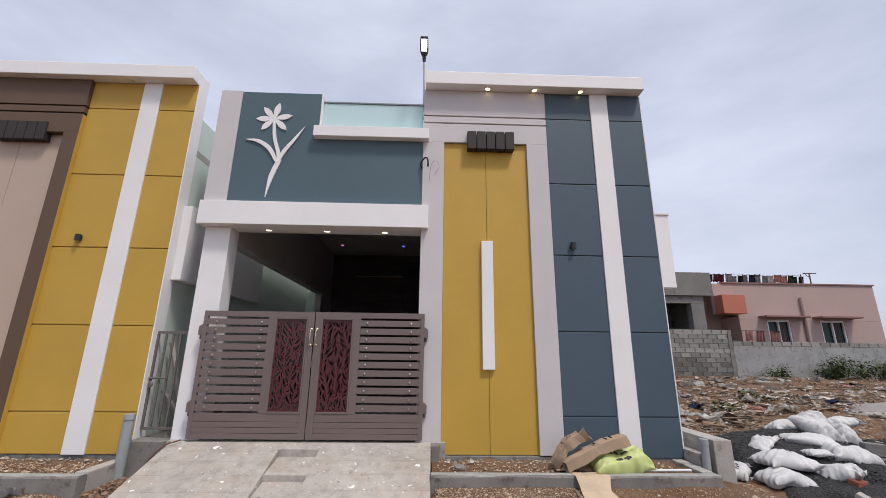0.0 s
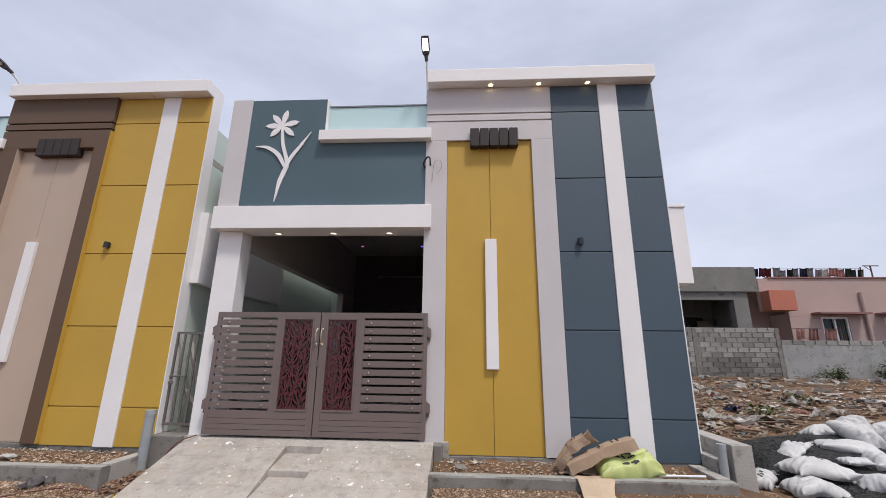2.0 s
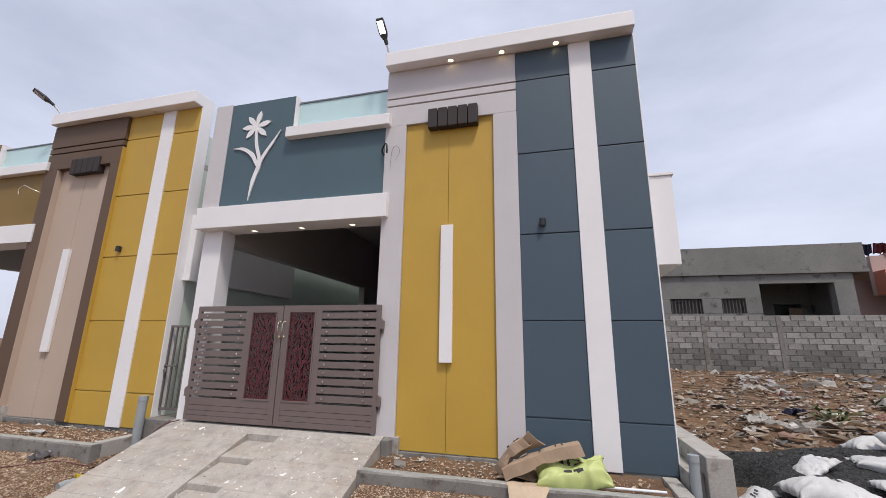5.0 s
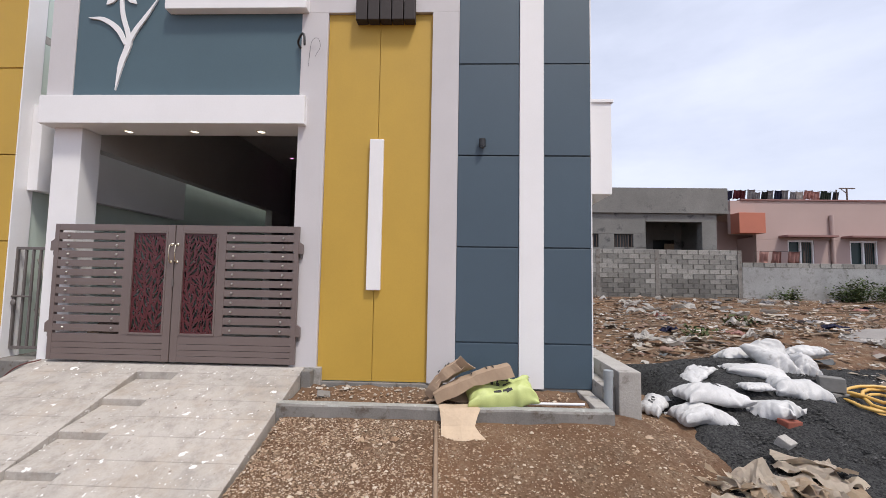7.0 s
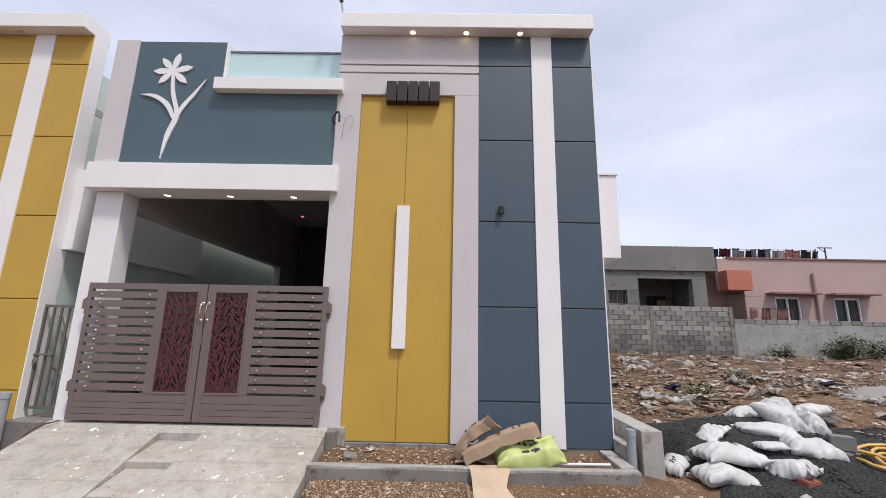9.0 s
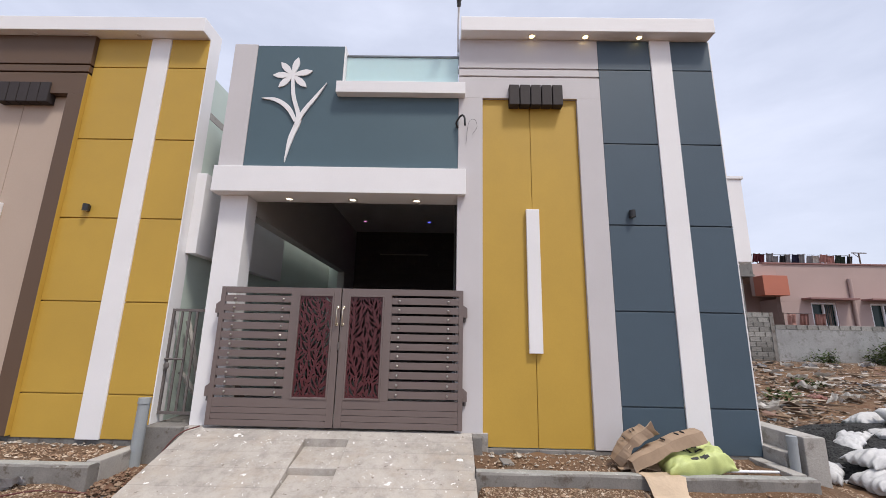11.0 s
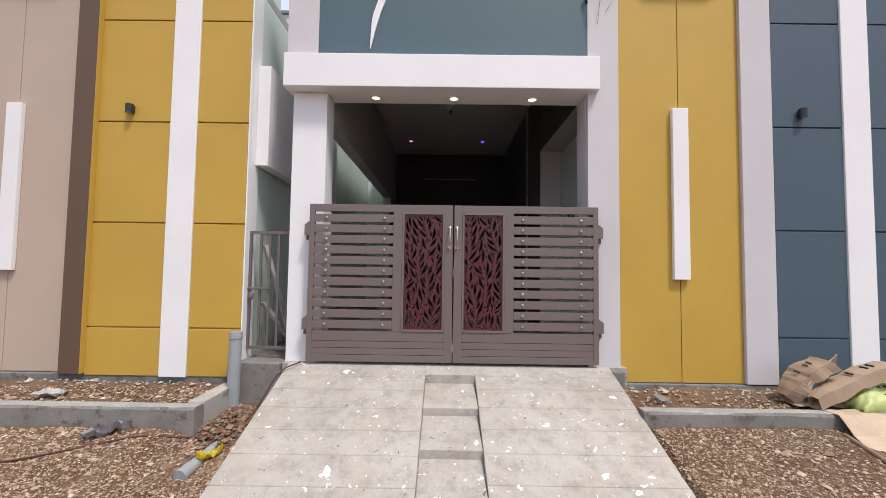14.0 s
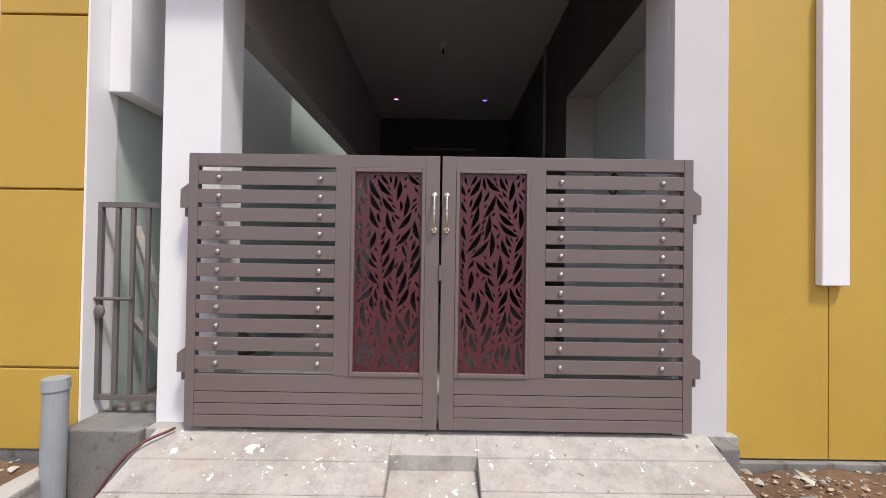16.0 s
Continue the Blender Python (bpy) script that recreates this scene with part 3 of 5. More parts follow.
part("stem", plate(bmesh.new(), blade([(cx, cz), (-2.15, 4.33), (-2.075, 4.10), (-2.06, 3.98), (-2.13, 3.75), (-2.175, 3.46)], [0.018, 0.022, 0.024, 0.034, 0.030, 0.003]), 4.984, 5.002), WHITE, fl)
part("leaf", plate(bmesh.new(), blade([(-2.53, 4.285), (-2.36, 4.265), (-2.20, 4.16), (-2.09, 3.98)], [0.003, 0.024, 0.030, 0.020]), 4.983, 5.001), WHITE, fl)
part("leaf", plate(bmesh.new(), blade([(-1.755, 4.50), (-1.88, 4.30), (-2.00, 4.12), (-2.08, 3.93)], [0.003, 0.020, 0.026, 0.020]), 4.982, 5.000), WHITE, fl)


# ---- main gate ----
def leaf_sheet(x0, x1, z0, z1, y0, seed):
    """A metal sheet with leaf-shaped holes along wandering stems."""
    from mathutils import geometry
    rng = random.Random(seed)
    holes, pts = [], []
    stems = []
    for k in range(5):
        bx = x0 + (x1 - x0) * (0.08 + 0.21 * k)
        ph = rng.uniform(0, 6.3)
        stems.append([(bx + 0.045 * math.sin(ph + 5 * s) + 0.022 * math.sin(2 * ph + 13 * s), z0 - 0.05 + (z1 - z0 + 0.1) * s) for s in np.linspace(0, 1, 40)])

    def leaf(px, pz, ang, ln, w, bow=0.0):
        c, s = math.cos(ang), math.sin(ang)
        out = []
        for u, v in ((0, 0), (0.22, -0.45), (0.48, -0.72), (0.75, -0.5), (1, 0), (0.75, 0.7), (0.48, 1), (0.22, 0.62)):
            a, b = u * ln, v * w + bow * ln * u * (1 - u)
            out.append((px + a * c - b * s, pz + a * s + b * c))
        return out

    def fits(o, gap):
        for x, z in o:
            if not (x0 + 0.004 < x < x1 - 0.004 and z0 + 0.004 < z < z1 - 0.004):
                return False
        mid = [((o[i][0] + o[(i + 1) % 8][0]) / 2, (o[i][1] + o[(i + 1) % 8][1]) / 2) for i in range(8)] + [((o[0][0] * (1 - u) + o[4][0] * u), (o[0][1] * (1 - u) + o[4][1] * u)) for u in (0.25, 0.5, 0.75)]
        for x, z in o + mid:
            for q in pts:
                if (q[0] - x) ** 2 + (q[1] - z) ** 2 < gap * gap:
                    return False
        holes.append(o)
        pts.extend(o + mid)
        return True

    for ln, w, gap in ((0.135, 0.0165, 0.0080), (0.100, 0.0135, 0.0072), (0.070, 0.0105, 0.0066), (0.045, 0.008, 0.006), (0.030, 0.006, 0.0055)):
        tries = [(st, i, sgn) for st in stems for i in range(1, 39) for sgn in (1, -1)] * 2
        rng.shuffle(tries)
        for st, i, sgn in tries:
            (xa, za), (xb, zb) = st[i], st[i + 1]
            a = math.atan2(zb - za, xb - xa) + sgn * rng.uniform(0.30, 0.62)
            off = a + sgn * 0.6
            fits(leaf(xa + 0.009 * math.cos(off), za + 0.009 * math.sin(off), a, ln * rng.uniform(0.8, 1.1), w, sgn * 0.34), gap)
    for _ in range(2500):
        fits(leaf(rng.uniform(x0, x1), rng.uniform(z0, z1), rng.choice((1, 2.1)) + rng.uniform(-0.3, 0.3), rng.uniform(0.025, 0.06), 0.007), 0.0075)
    co = [Vector((x0, z0)), Vector((x1, z0)), Vector((x1, z1)), Vector((x0, z1))]
    loops = [[0, 1, 2, 3]]
    for o in holes:
        s = len(co)
        co += [Vector(p) for p in o]
        loops.append(list(range(s, s + 8)))
    edges = [(l[i], l[(i + 1) % len(l)]) for l in loops for i in range(len(l))]
    vo, _, fo, _, _, origin = geometry.delaunay_2d_cdt(co, edges, loops, 1, 1e-6)
    bm = bmesh.new()
    vs = [bm.verts.new((v.x, y0, v.y)) for v in vo]
    fs = []
    for f, o in zip(fo, origin):
        if all(k == 0 for k in o):
            fs.append(bm.faces.new([vs[i] for i in f]))
    ext = bmesh.ops.extrude_face_region(bm, geom=fs)
    bmesh.ops.translate(bm, vec=(0, 0.004, 0), verts=[g for g in ext["geom"] if isinstance(g, bmesh.types.BMVert)])
    bmesh.ops.delete(bm, geom=[v for v in bm.verts if not v.link_faces], context="VERTS")
    return bm


STUD = bmesh.new()
bmesh.ops.create_uvsphere(STUD, u_segments=10, v_segments=6, radius=0.0135)
STUD = to_mesh("stud", STUD, CHROME, True)


def gate_leaf(side):
    """side -1: the leaf hinged on the pillar; +1: the leaf hinged on the tower."""
    mid = -1.372

    def X(u):          # u runs from the meeting edge outwards
        return mid + side * u

    def GB(bm, u0, u1, y0, y1, z0, z1, bev=0.003):
        return box(bm, min(X(u0), X(u1)), max(X(u0), X(u1)), y0, y1, z0, z1, bev)

    z0, z1, W = 0.572, 1.985, 1.308
    g = thing("gate_leaf", (X(W), 4.97, z0), "closed taupe steel gate leaf with slats and a maroon cut-out panel", "gate", "main gate")
    fr = bmesh.new()
    GB(fr, 0.006, 0.080, 4.950, 4.990, z0, z1)                # meeting stile
    GB(fr, 0.462, 0.545, 4.9505, 4.9895, z0 + 0.27, z1)       # middle stile
    GB(fr, W - 0.048, W, 4.950, 4.990, z0, z1)                # hinge stile
    GB(fr, 0.0802, W - 0.0482, 4.951, 4.989, 1.918, z1)       # top rail
    GB(fr, 0.0802, W - 0.0482, 4.951, 4.989, z0, 0.632)       # bottom strips
    part("frame", fr, GATE_PAINT, g)
    for a, b in ((0.636, 0.692), (0.696, 0.752), (0.756, 0.842)):
        part("kick_board", GB(bmesh.new(), 0.0802, W - 0.0482, 4.953, 4.987, a, b, 0.002), GATE_PAINT, g)
    pitch = (1.918 - 0.842) / 11.25
    for i in range(11):
        za = 0.842 + 0.024 + i * pitch
        part("slat", GB(bmesh.new(), 0.5452, W - 0.0482, 4.952, 4.962, za, za + pitch - 0.024, 0.003), GATE_PAINT, g)
        for u in (0.625, W - 0.158):
            piece("stud", STUD, g, Matrix.Translation((X(u), 4.949, za + pitch / 2 - 0.012)))
    xa, xb = sorted((X(0.098), X(0.444)))
    rim = bmesh.new()
    for a in ((xa - 0.018, xa, 0.842, 1.918), (xb, xb + 0.018, 0.842, 1.918)):
        box(rim, a[0], a[1], 4.945, 4.986, a[2], a[3], 0.003)
    box(rim, xa, xb, 4.9455, 4.9855, 1.898, 1.918, 0.003)
    box(rim, xa, xb, 4.9455, 4.9855, 0.842, 0.862, 0.003)
    part("panel_frame", rim, GATE_PAINT, g)
    part("cutout_panel", leaf_sheet(xa, xb, 0.862, 1.898, 4.962, 5 if side < 0 else 9), MAROON, g, "maroon sheet cut with leaf shapes")
    for zc in (1.755, 0.905):
        hg = bmesh.new()
        u0 = W
        plate(hg, [(X(u0), zc + 0.075), (X(u0 + 0.045), zc + 0.04), (X(u0 + 0.045), zc - 0.055), (X(u0), zc - 0.055)], 4.956, 4.984)
        h = part("hinge", hg, GATE_PAINT, g)
        part("hinge_pin", C((X(u0 + 0.022), 4.985, zc - 0.10), (X(u0 + 0.022), 4.985, zc - 0.055), 0.014), GATE_DARK, h)
    hx = X(0.032)
    bar = sweep(bmesh.new(), smooth_line([(hx, 4.948, 1.60), (hx, 4.915, 1.615), (hx, 4.905, 1.69), (hx, 4.915, 1.765), (hx, 4.948, 1.78)], 5), 0.006)
    for z in (1.60, 1.78):
        tube(bar, (hx, 4.949, z), (hx, 4.943, z), 0.016)
    part("pull_handle", bar, BRASS, g, "slim brass pull handle", smooth=True)
    if side > 0:
        part("latch", B(X(-0.006), X(0.012), 4.936, 4.949, 1.34, 1.42, 0.004), GATE_DARK, g)
    return g


gate_leaf(-1)
gate_leaf(1)

# ---- side gate in the passage ----
sg = thing("side_gate", (-3.11, 5.15, 0.63), "narrow closed grey steel side gate with upright bars", "gate")
fr = bmesh.new()
for x0, x1, z0, z1 in ((-3.315, -3.285, 0.63, 1.745), (-2.935, -2.908, 0.63, 1.745), (-3.284, -2.936, 1.715, 1.745), (-3.284, -2.936, 0.63, 0.66)):
    box(fr, x0, x1, 5.14, 5.165, z0, z1, 0.002)
part("frame", fr, GATE_DARK, sg)
for x in (-3.20, -3.115, -3.03):
    part("bar", B(x - 0.011, x + 0.011, 5.143, 5.162, 0.661, 1.714, 0.002), GATE_DARK, sg)
part("latch", C((-3.34, 5.132, 1.20), (-3.10, 5.132, 1.20), 0.010), GATE_DARK, sg)
lk = bmesh.new()
bmesh.ops.create_uvsphere(lk, u_segments=10, v_segments=8, radius=0.03)
bmesh.ops.scale(lk, vec=(1, 0.5, 1.3), verts=lk.verts)
bmesh.ops.translate(lk, vec=(-3.27, 5.12, 1.13), verts=lk.verts)
part("padlock", lk, GATE_DARK, sg, smooth=True)
for a, b in (((-3.25, 5.35, 1.62), (-2.97, 5.42, 0.62)), ((-3.26, 5.36, 1.05), (-2.96, 5.5, 0.58))):
    p = bmesh.new()
    tube(p, a, b, 0.028, seg=4)
    solo("plank", p, CEMENT, "pale board leaning in the passage behind the side gate", "plank", "leaning boards")
for k, (x, y, z, r) in enumerate(((-3.02, 5.75, 0.56, 0.16), (-3.12, 6.2, 0.55, 0.22))):
    rb = bmesh.new()
    bmesh.ops.create_icosphere(rb, subdivisions=3, radius=r)
    for v in rb.verts:
        v.co = v.co * (1 + 0.35 * noise.noise(v.co * 9 + Vector((k * 5, 0, 0)))) * (1 if v.co.z > 0 else 0.35)
        v.co += Vector((x, y, z + 0.06))
    solo("scrap_heap", rb, STEEL, "dark brown heap of site scrap in the passage", "scrap", "passage scrap")
solo("passage_floor", B(-3.308, -2.907, 4.95, 11.0, 0.0, 0.547, 0.01), CONCRETE, "raw concrete step and floor of the side passage", "floor", kind="structure")
# added end wall, its height chosen to keep sky light out of the passage
solo("wall_back", B(-3.306, -2.77, 10.9, 11.02, 0.548, 4.1, 0.005), MINT, "assumed pale mint wall closing the side passage", "wall", kind="structure")

# ---- ramp with sunk steps ----
def rz(y):
    return 0.545 - 0.36 * (4.97 - y)


RX0, RX1, SX0, SX1 = -2.835, 0.035, -1.600, -1.178
risers = [4.838, 4.455, 4.06, 3.685, 3.31, 2.95]
ramp = thing("ramp", (-1.4, 4.0, 0.0), "sloping grey concrete entrance ramp with paint splashes", "ramp")


def slope_bar(x0, x1, ya, yb, drop_a=0.0, drop_b=0.0, worn=0.003):
    bm = bmesh.new()
    v = [bm.verts.new(p) for x in (x0, x1) for p in ((x, ya, rz(ya) - drop_a), (x, yb, rz(yb) - drop_b), (x, yb, -0.5), (x, ya, -0.5))]
    for q in ((0, 1, 2, 3), (7, 6, 5, 4), (0, 4, 5, 1), (1, 5, 6, 2), (2, 6, 7, 3), (3, 7, 4, 0)):
        bm.faces.new([v[i] for i in q])
    bmesh.ops.bevel(bm, geom=[e for e in bm.edges if min(w.co.z for w in e.verts) > -0.4], offset=worn, segments=1, affect="EDGES")
    return bm


cuts = [4.985, 4.80, 4.63, 4.42, 4.20, 3.99, 3.76, 3.55, 3.33, 3.12, 2.90]
for k, (ya, yb) in enumerate(zip(cuts, cuts[1:])):
    for j, (x0, x1) in enumerate(((RX0, SX0 - 0.004), (SX1 + 0.004, RX1))):
        part("ramp_slab", slope_bar(x0, x1, ya + (0.03 * j if k else 0) - 0.0015, yb + (0.03 * j if yb > 3 else 0) + 0.0015), RAMP, ramp)
part("ramp_head", slope_bar(SX0 - 0.0035, SX1 + 0.0035, 4.983, risers[0], worn=0.001), RAMP, ramp)
for ya, yb in zip(risers, risers[1:]):
    part("sunk_step", slope_bar(SX0 - 0.003, SX1 + 0.003, ya, yb, 0.070, 0.010, 0.006), RAMP, ramp)
cheek = bmesh.new()
box(cheek, 0.037, 0.135, 4.88, 4.99, 0.1, 0.53, 0.01)
part("ramp_cheek", cheek, CONCRETE, ramp)

# ---- planter kerbs and beds ----
def rough_bar(x0, x1, y0, y1, z0, z1, amount=1.0):
    """A cast bar along x with uneven edges."""
    n = max(4, int((x1 - x0) / 0.06))
    bm = bmesh.new()
    rows = []
    for i in range(n + 1):
        x = x0 + (x1 - x0) * i / n
        ring = []
        for k, (y, z) in enumerate(((y0, z0), (y0, z1 - 0.016), (y0 + 0.013, z1), (y1 - 0.013, z1), (y1, z1 - 0.016), (y1, z0))):
            p = Vector((x * 3.1, k * 4.7, 1.0))
            ring.append(bm.verts.new((x, y + amount * (0.007 * noise.noise(p) + 0.004 * noise.noise(p * 4)), z + (amount * (0.008 * noise.noise(p + Vector((0, 0, 5))) + 0.005 * noise.noise(p * 4.3)) if 0 < k < 5 else 0))))
        rows.append(ring)
    for a, b in zip(rows, rows[1:]):
        for k in range(6):
            bm.faces.new((a[k], a[(k + 1) % 6], b[(k + 1) % 6], b[k]))
    bm.faces.new(rows[0][::-1])
    bm.faces.new(rows[-1])
    return bm


def planter(x0, x1, ends, zt, label):
    p = thing("planter_kerb", ((x0 + x1) / 2, 4.4, 0.1), label, "kerb", "planter kerbs")
    part("front_kerb", rough_bar(x0, x1, 4.345, 4.465, -0.1, zt), CONCRETE, p)
    part("kerb_cap", rough_bar(x0 + 0.004, x1 - 0.004, 4.352, 4.458, zt - 0.02, zt + 0.004, 0.3), KERB_CAP, p, "scuffed pale top of the kerb")
    if ends == "right":
        part("end_kerb", B(x1 - 0.13, x1 - 0.001, 4.4655, 4.99, -0.1, zt + 0.012, 0.012), CEMENT, p)


planter(0.037, 2.915, "right", 0.375, "low raw concrete kerb of a planting bed")
planter(-9.3, -3.285, "right", 0.352, "low raw concrete kerb of a planting bed before the neighbour house")


def bed(x0, x1, z):
    xs, ys = np.arange(x0, x1 + 0.04, 0.05), np.arange(4.44, 5.04, 0.05)
    bm = bmesh.new()
    g = [[bm.verts.new((x, y, z + 0.03 * noise.noise(Vector((x * 5, y * 5, 0))) + 0.015 * noise.noise(Vector((x * 17, y * 17, 3))) + 0.025 * smoothstep(4.8, 5.0, y))) for y in ys] for x in xs]
    for i in range(len(xs) - 1):
        for j in range(len(ys) - 1):
            bm.faces.new((g[i][j], g[i + 1][j], g[i + 1][j + 1], g[i][j + 1]))
    solo("bed_soil", bm, BED, "stony brown soil filling a planting bed", "soil", kind="structure", smooth=True)


bed(0.05, 2.88, 0.345)
bed(-9.2, -3.33, 0.330)

# apron beside the tower
ap = thing("side_apron", (3.1, 5.5, 0.0), "raw concrete apron and low side wall beside the tower", "apron")
part("apron_floor", B(2.944, 3.06, 4.72, 11.0, -0.1, 0.50, 0.01), CEMENT, ap)
wl_ = bmesh.new()
box(wl_, 3.062, 3.262, 4.63, 11.0, -0.1, 0.655, 0.01)
part("low_wall", wl_, CEMENT, ap)


def upright_pipe(x, y, r, z0, z1, label):
    p = thing("drain_pipe", (x, y, z0), label, "pipe", "drain pipes")
    part("shaft", C((x, y, z0), (x + 0.006, y, z1 - 0.05), r, seg=20), PVC, p)
    part("cap", C((x + 0.006, y, z1 - 0.055), (x + 0.006, y, z1), r * 1.12, r * 1.06, seg=20), PVC, p)


upright_pipe(-3.275, 4.875, 0.052, 0.05, 0.835, "grey upright pvc drain pipe with an end cap beside the kerb")
upright_pipe(2.972, 4.66, 0.040, 0.10, 0.66, "grey upright pvc pipe against the concrete apron")


# ---- far side: walls and houses behind the plot ----
bw = thing("wall_boundary", (9.0, 16.5, 0.6), "grey hollow block boundary wall with dark damp base", "wall", kind="structure")
part("core", B(1.0, 12.25, 16.462, 16.64, 0.3, 2.64, 0.005), MORTAR, bw)
part("footing", B(1.0, 12.26, 16.40, 16.461, 0.2, 0.80, 0.01), CONCRETE, bw)
BLK = to_mesh("block", B(-0.192, 0.192, -0.012, 0.012, -0.085, 0.085, 0.010), BLOCKS)
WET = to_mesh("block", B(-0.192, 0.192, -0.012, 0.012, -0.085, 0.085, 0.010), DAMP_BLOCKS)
brng = random.Random(4)
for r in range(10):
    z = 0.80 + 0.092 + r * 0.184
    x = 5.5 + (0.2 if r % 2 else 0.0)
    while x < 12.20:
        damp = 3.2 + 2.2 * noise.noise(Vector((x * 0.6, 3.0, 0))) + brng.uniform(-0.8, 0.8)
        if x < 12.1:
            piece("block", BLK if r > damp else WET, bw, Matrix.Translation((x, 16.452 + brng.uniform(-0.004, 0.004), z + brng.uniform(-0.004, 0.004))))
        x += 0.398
for x in (6.92, 9.13, 12.18):
    part("pier", B(x - 0.075, x + 0.075, 16.425, 16.46, 0.8, 2.64, 0.008), CONCRETE, bw)
ww = thing("wall_limed", (18.0, 16.5, 0.6), "low patchy lime-washed block wall with a bare block top course", "wall", kind="structure")
part("core", B(12.27, 34.0, 16.44, 16.62, 0.3, 2.015, 0.01), LIMED, ww)
for i in range(48):
    piece("block", BLK, ww, Matrix.Translation((12.48 + i * 0.405, 16.445, 2.105 + brng.uniform(-0.006, 0.006))))
part("coping_core", B(12.28, 34.0, 16.458, 16.61, 2.016, 2.188, 0.004), MORTAR, ww)


def grille(parent, x0, x1, y, z0, z1, n):
    for i in range(n):
        x = x0 + (x1 - x0) * (i + 0.5) / n
        part("bar", B(x - 0.012, x + 0.012, y, y + 0.02, z0, z1), STEEL, parent)


gh = thing("unfinished_house", (8.0, 19.0, 0.5), "unpainted grey cement house under construction with a porch", "house")
Y = 17.3


def gp(name, x0, x1, y0, y1, z0, z1, m=OLD_CEMENT, lab=""):
    return part(name, B(x0, x1, y0, y1, z0, z1, 0.01), m, gh, lab)


gp("wall", 2.0, 9.12, Y, Y + 0.2, 0.3, 2.77)
gp("wall", 2.0, 9.12, Y, Y + 0.2, 3.31, 4.15)
for a, b in ((2.0, 6.2), (7.25, 7.87), (8.63, 9.12)):
    gp("wall", a, b, Y, Y + 0.2, 2.772, 3.308)
for a, b in ((6.2, 7.25), (7.87, 8.63)):
    # thin dark sheet behind the grille paints the unlit room
    w = gp("window", a, b, Y + 0.16, Y + 0.19, 2.772, 3.308, ROOM_DARK)
    grille(w, a, b, Y + 0.06, 2.772, 3.308, 9 if b < 7.5 else 7)
gp("porch_beam", 9.12, 11.92, Y, Y + 0.2, 3.82, 4.15)
gp("column", 11.34, 11.91, Y, Y + 0.35, 0.3, 3.818)
gp("porch_side", 8.92, 9.119, Y + 0.2, Y + 2.4, 0.3, 4.15)
gp("porch_back", 9.12, 10.45, Y + 2.2, Y + 2.4, 0.3, 4.15)
gp("porch_back", 11.36, 11.92, Y + 2.2, Y + 2.4, 0.3, 4.15)
gp("porch_back", 10.45, 11.36, Y + 2.2, Y + 2.4, 3.3, 4.15)
# dark sheet behind the doorway paints the shade inside
gp("door_dark_sheet", 10.45, 11.36, Y + 2.42, Y + 2.5, 0.3, 3.3, ROOM_DARK, "dark sheet standing in for the unlit doorway")
gp("door_board", 10.9, 11.34, Y + 2.1, Y + 2.14, 0.5, 3.12, WOOD, "plywood board leaning in the doorway")
gp("side_wall", 11.72, 11.92, Y + 0.36, Y + 8, 0.3, 4.15)
gp("roof_slab", 1.9, 12.36, Y - 0.10, Y + 8, 4.152, 4.26)
gp("parapet", 1.9, 12.34, Y - 0.06, Y + 0.14, 4.262, 5.19)
gp("parapet", 12.14, 12.34, Y + 0.142, Y + 8, 4.262, 5.185)

ph = thing("pink_house", (17.4, 19.0, 0.5), "dusty pink house with white framed windows and an orange balcony box", "house")
Y = 18.5


def pp(name, x0, x1, y0, y1, z0, z1, m=PINK, lab="", par=None):
    return part(name, B(x0, x1, y0, y1, z0, z1, 0.008), m, par or ph, lab)


wins = ((15.60, 16.68), (18.15, 19.28))
pp("wall", 14.30, 21.08, Y, Y + 0.2, 0.3, 2.20)
pp("wall", 14.30, 21.08, Y, Y + 0.2, 3.27, 4.94)
for a, b in ((14.30, wins[0][0]), (wins[0][1], wins[1][0]), (wins[1][1], 21.08)):
    pp("wall", a, b, Y, Y + 0.2, 2.202, 3.268)
pp("wall", 13.25, 14.298, Y, Y + 0.2, 3.49, 4.94)
pp("recess_wall", 11.95, 15.5, Y + 1.2, Y + 1.4, 0.3, 4.2)
pp("recess_side", 14.30, 14.5, Y + 0.202, Y + 1.4, 0.3, 3.4)
pp("side_wall", 20.88, 21.08, Y + 0.202, Y + 8, 0.3, 4.94)
pp("roof", 13.3, 21.0, Y + 0.202, Y + 8, 4.6, 4.75)
pp("coping", 13.70, 21.14, Y - 0.05, Y + 0.25, 4.942, 5.01, DARK_PINK)
pp("balcony_box", 13.25, 14.31, Y - 0.55, Y - 0.002, 3.49, 4.34, ORANGE, "orange painted balcony box")
for (a, b), s0, s1 in ((wins[0], 15.22, 17.28), (wins[1], 17.80, 19.75)):
    w = pp("window", a, b, Y + 0.12, Y + 0.14, 2.202, 3.268, PANE)
    for c, d, z0, z1 in ((a, a + 0.06, 2.202, 3.268), (b - 0.06, b, 2.202, 3.268), (a + 0.06, b - 0.06, 3.19, 3.268), ((a + b) / 2 - 0.035, (a + b) / 2 + 0.035, 2.202, 3.19)):
        pp("window_frame", c, d, Y + 0.02, Y + 0.10, z0, z1, WHITE, "", w)
    grille(w, (a + b) / 2 + 0.06, b - 0.1, Y + 0.104, 2.202, 3.19, 5)
    pp("sun_shade", s0, s1, Y - 0.5, Y - 0.002, 3.36, 3.44, DARK_PINK)
part("down_pipe", C((17.42, Y - 0.07, 0.6), (17.38, Y - 0.07, 4.33), 0.075), PINK, ph, "pink painted drain pipe")
crng = random.Random(11)
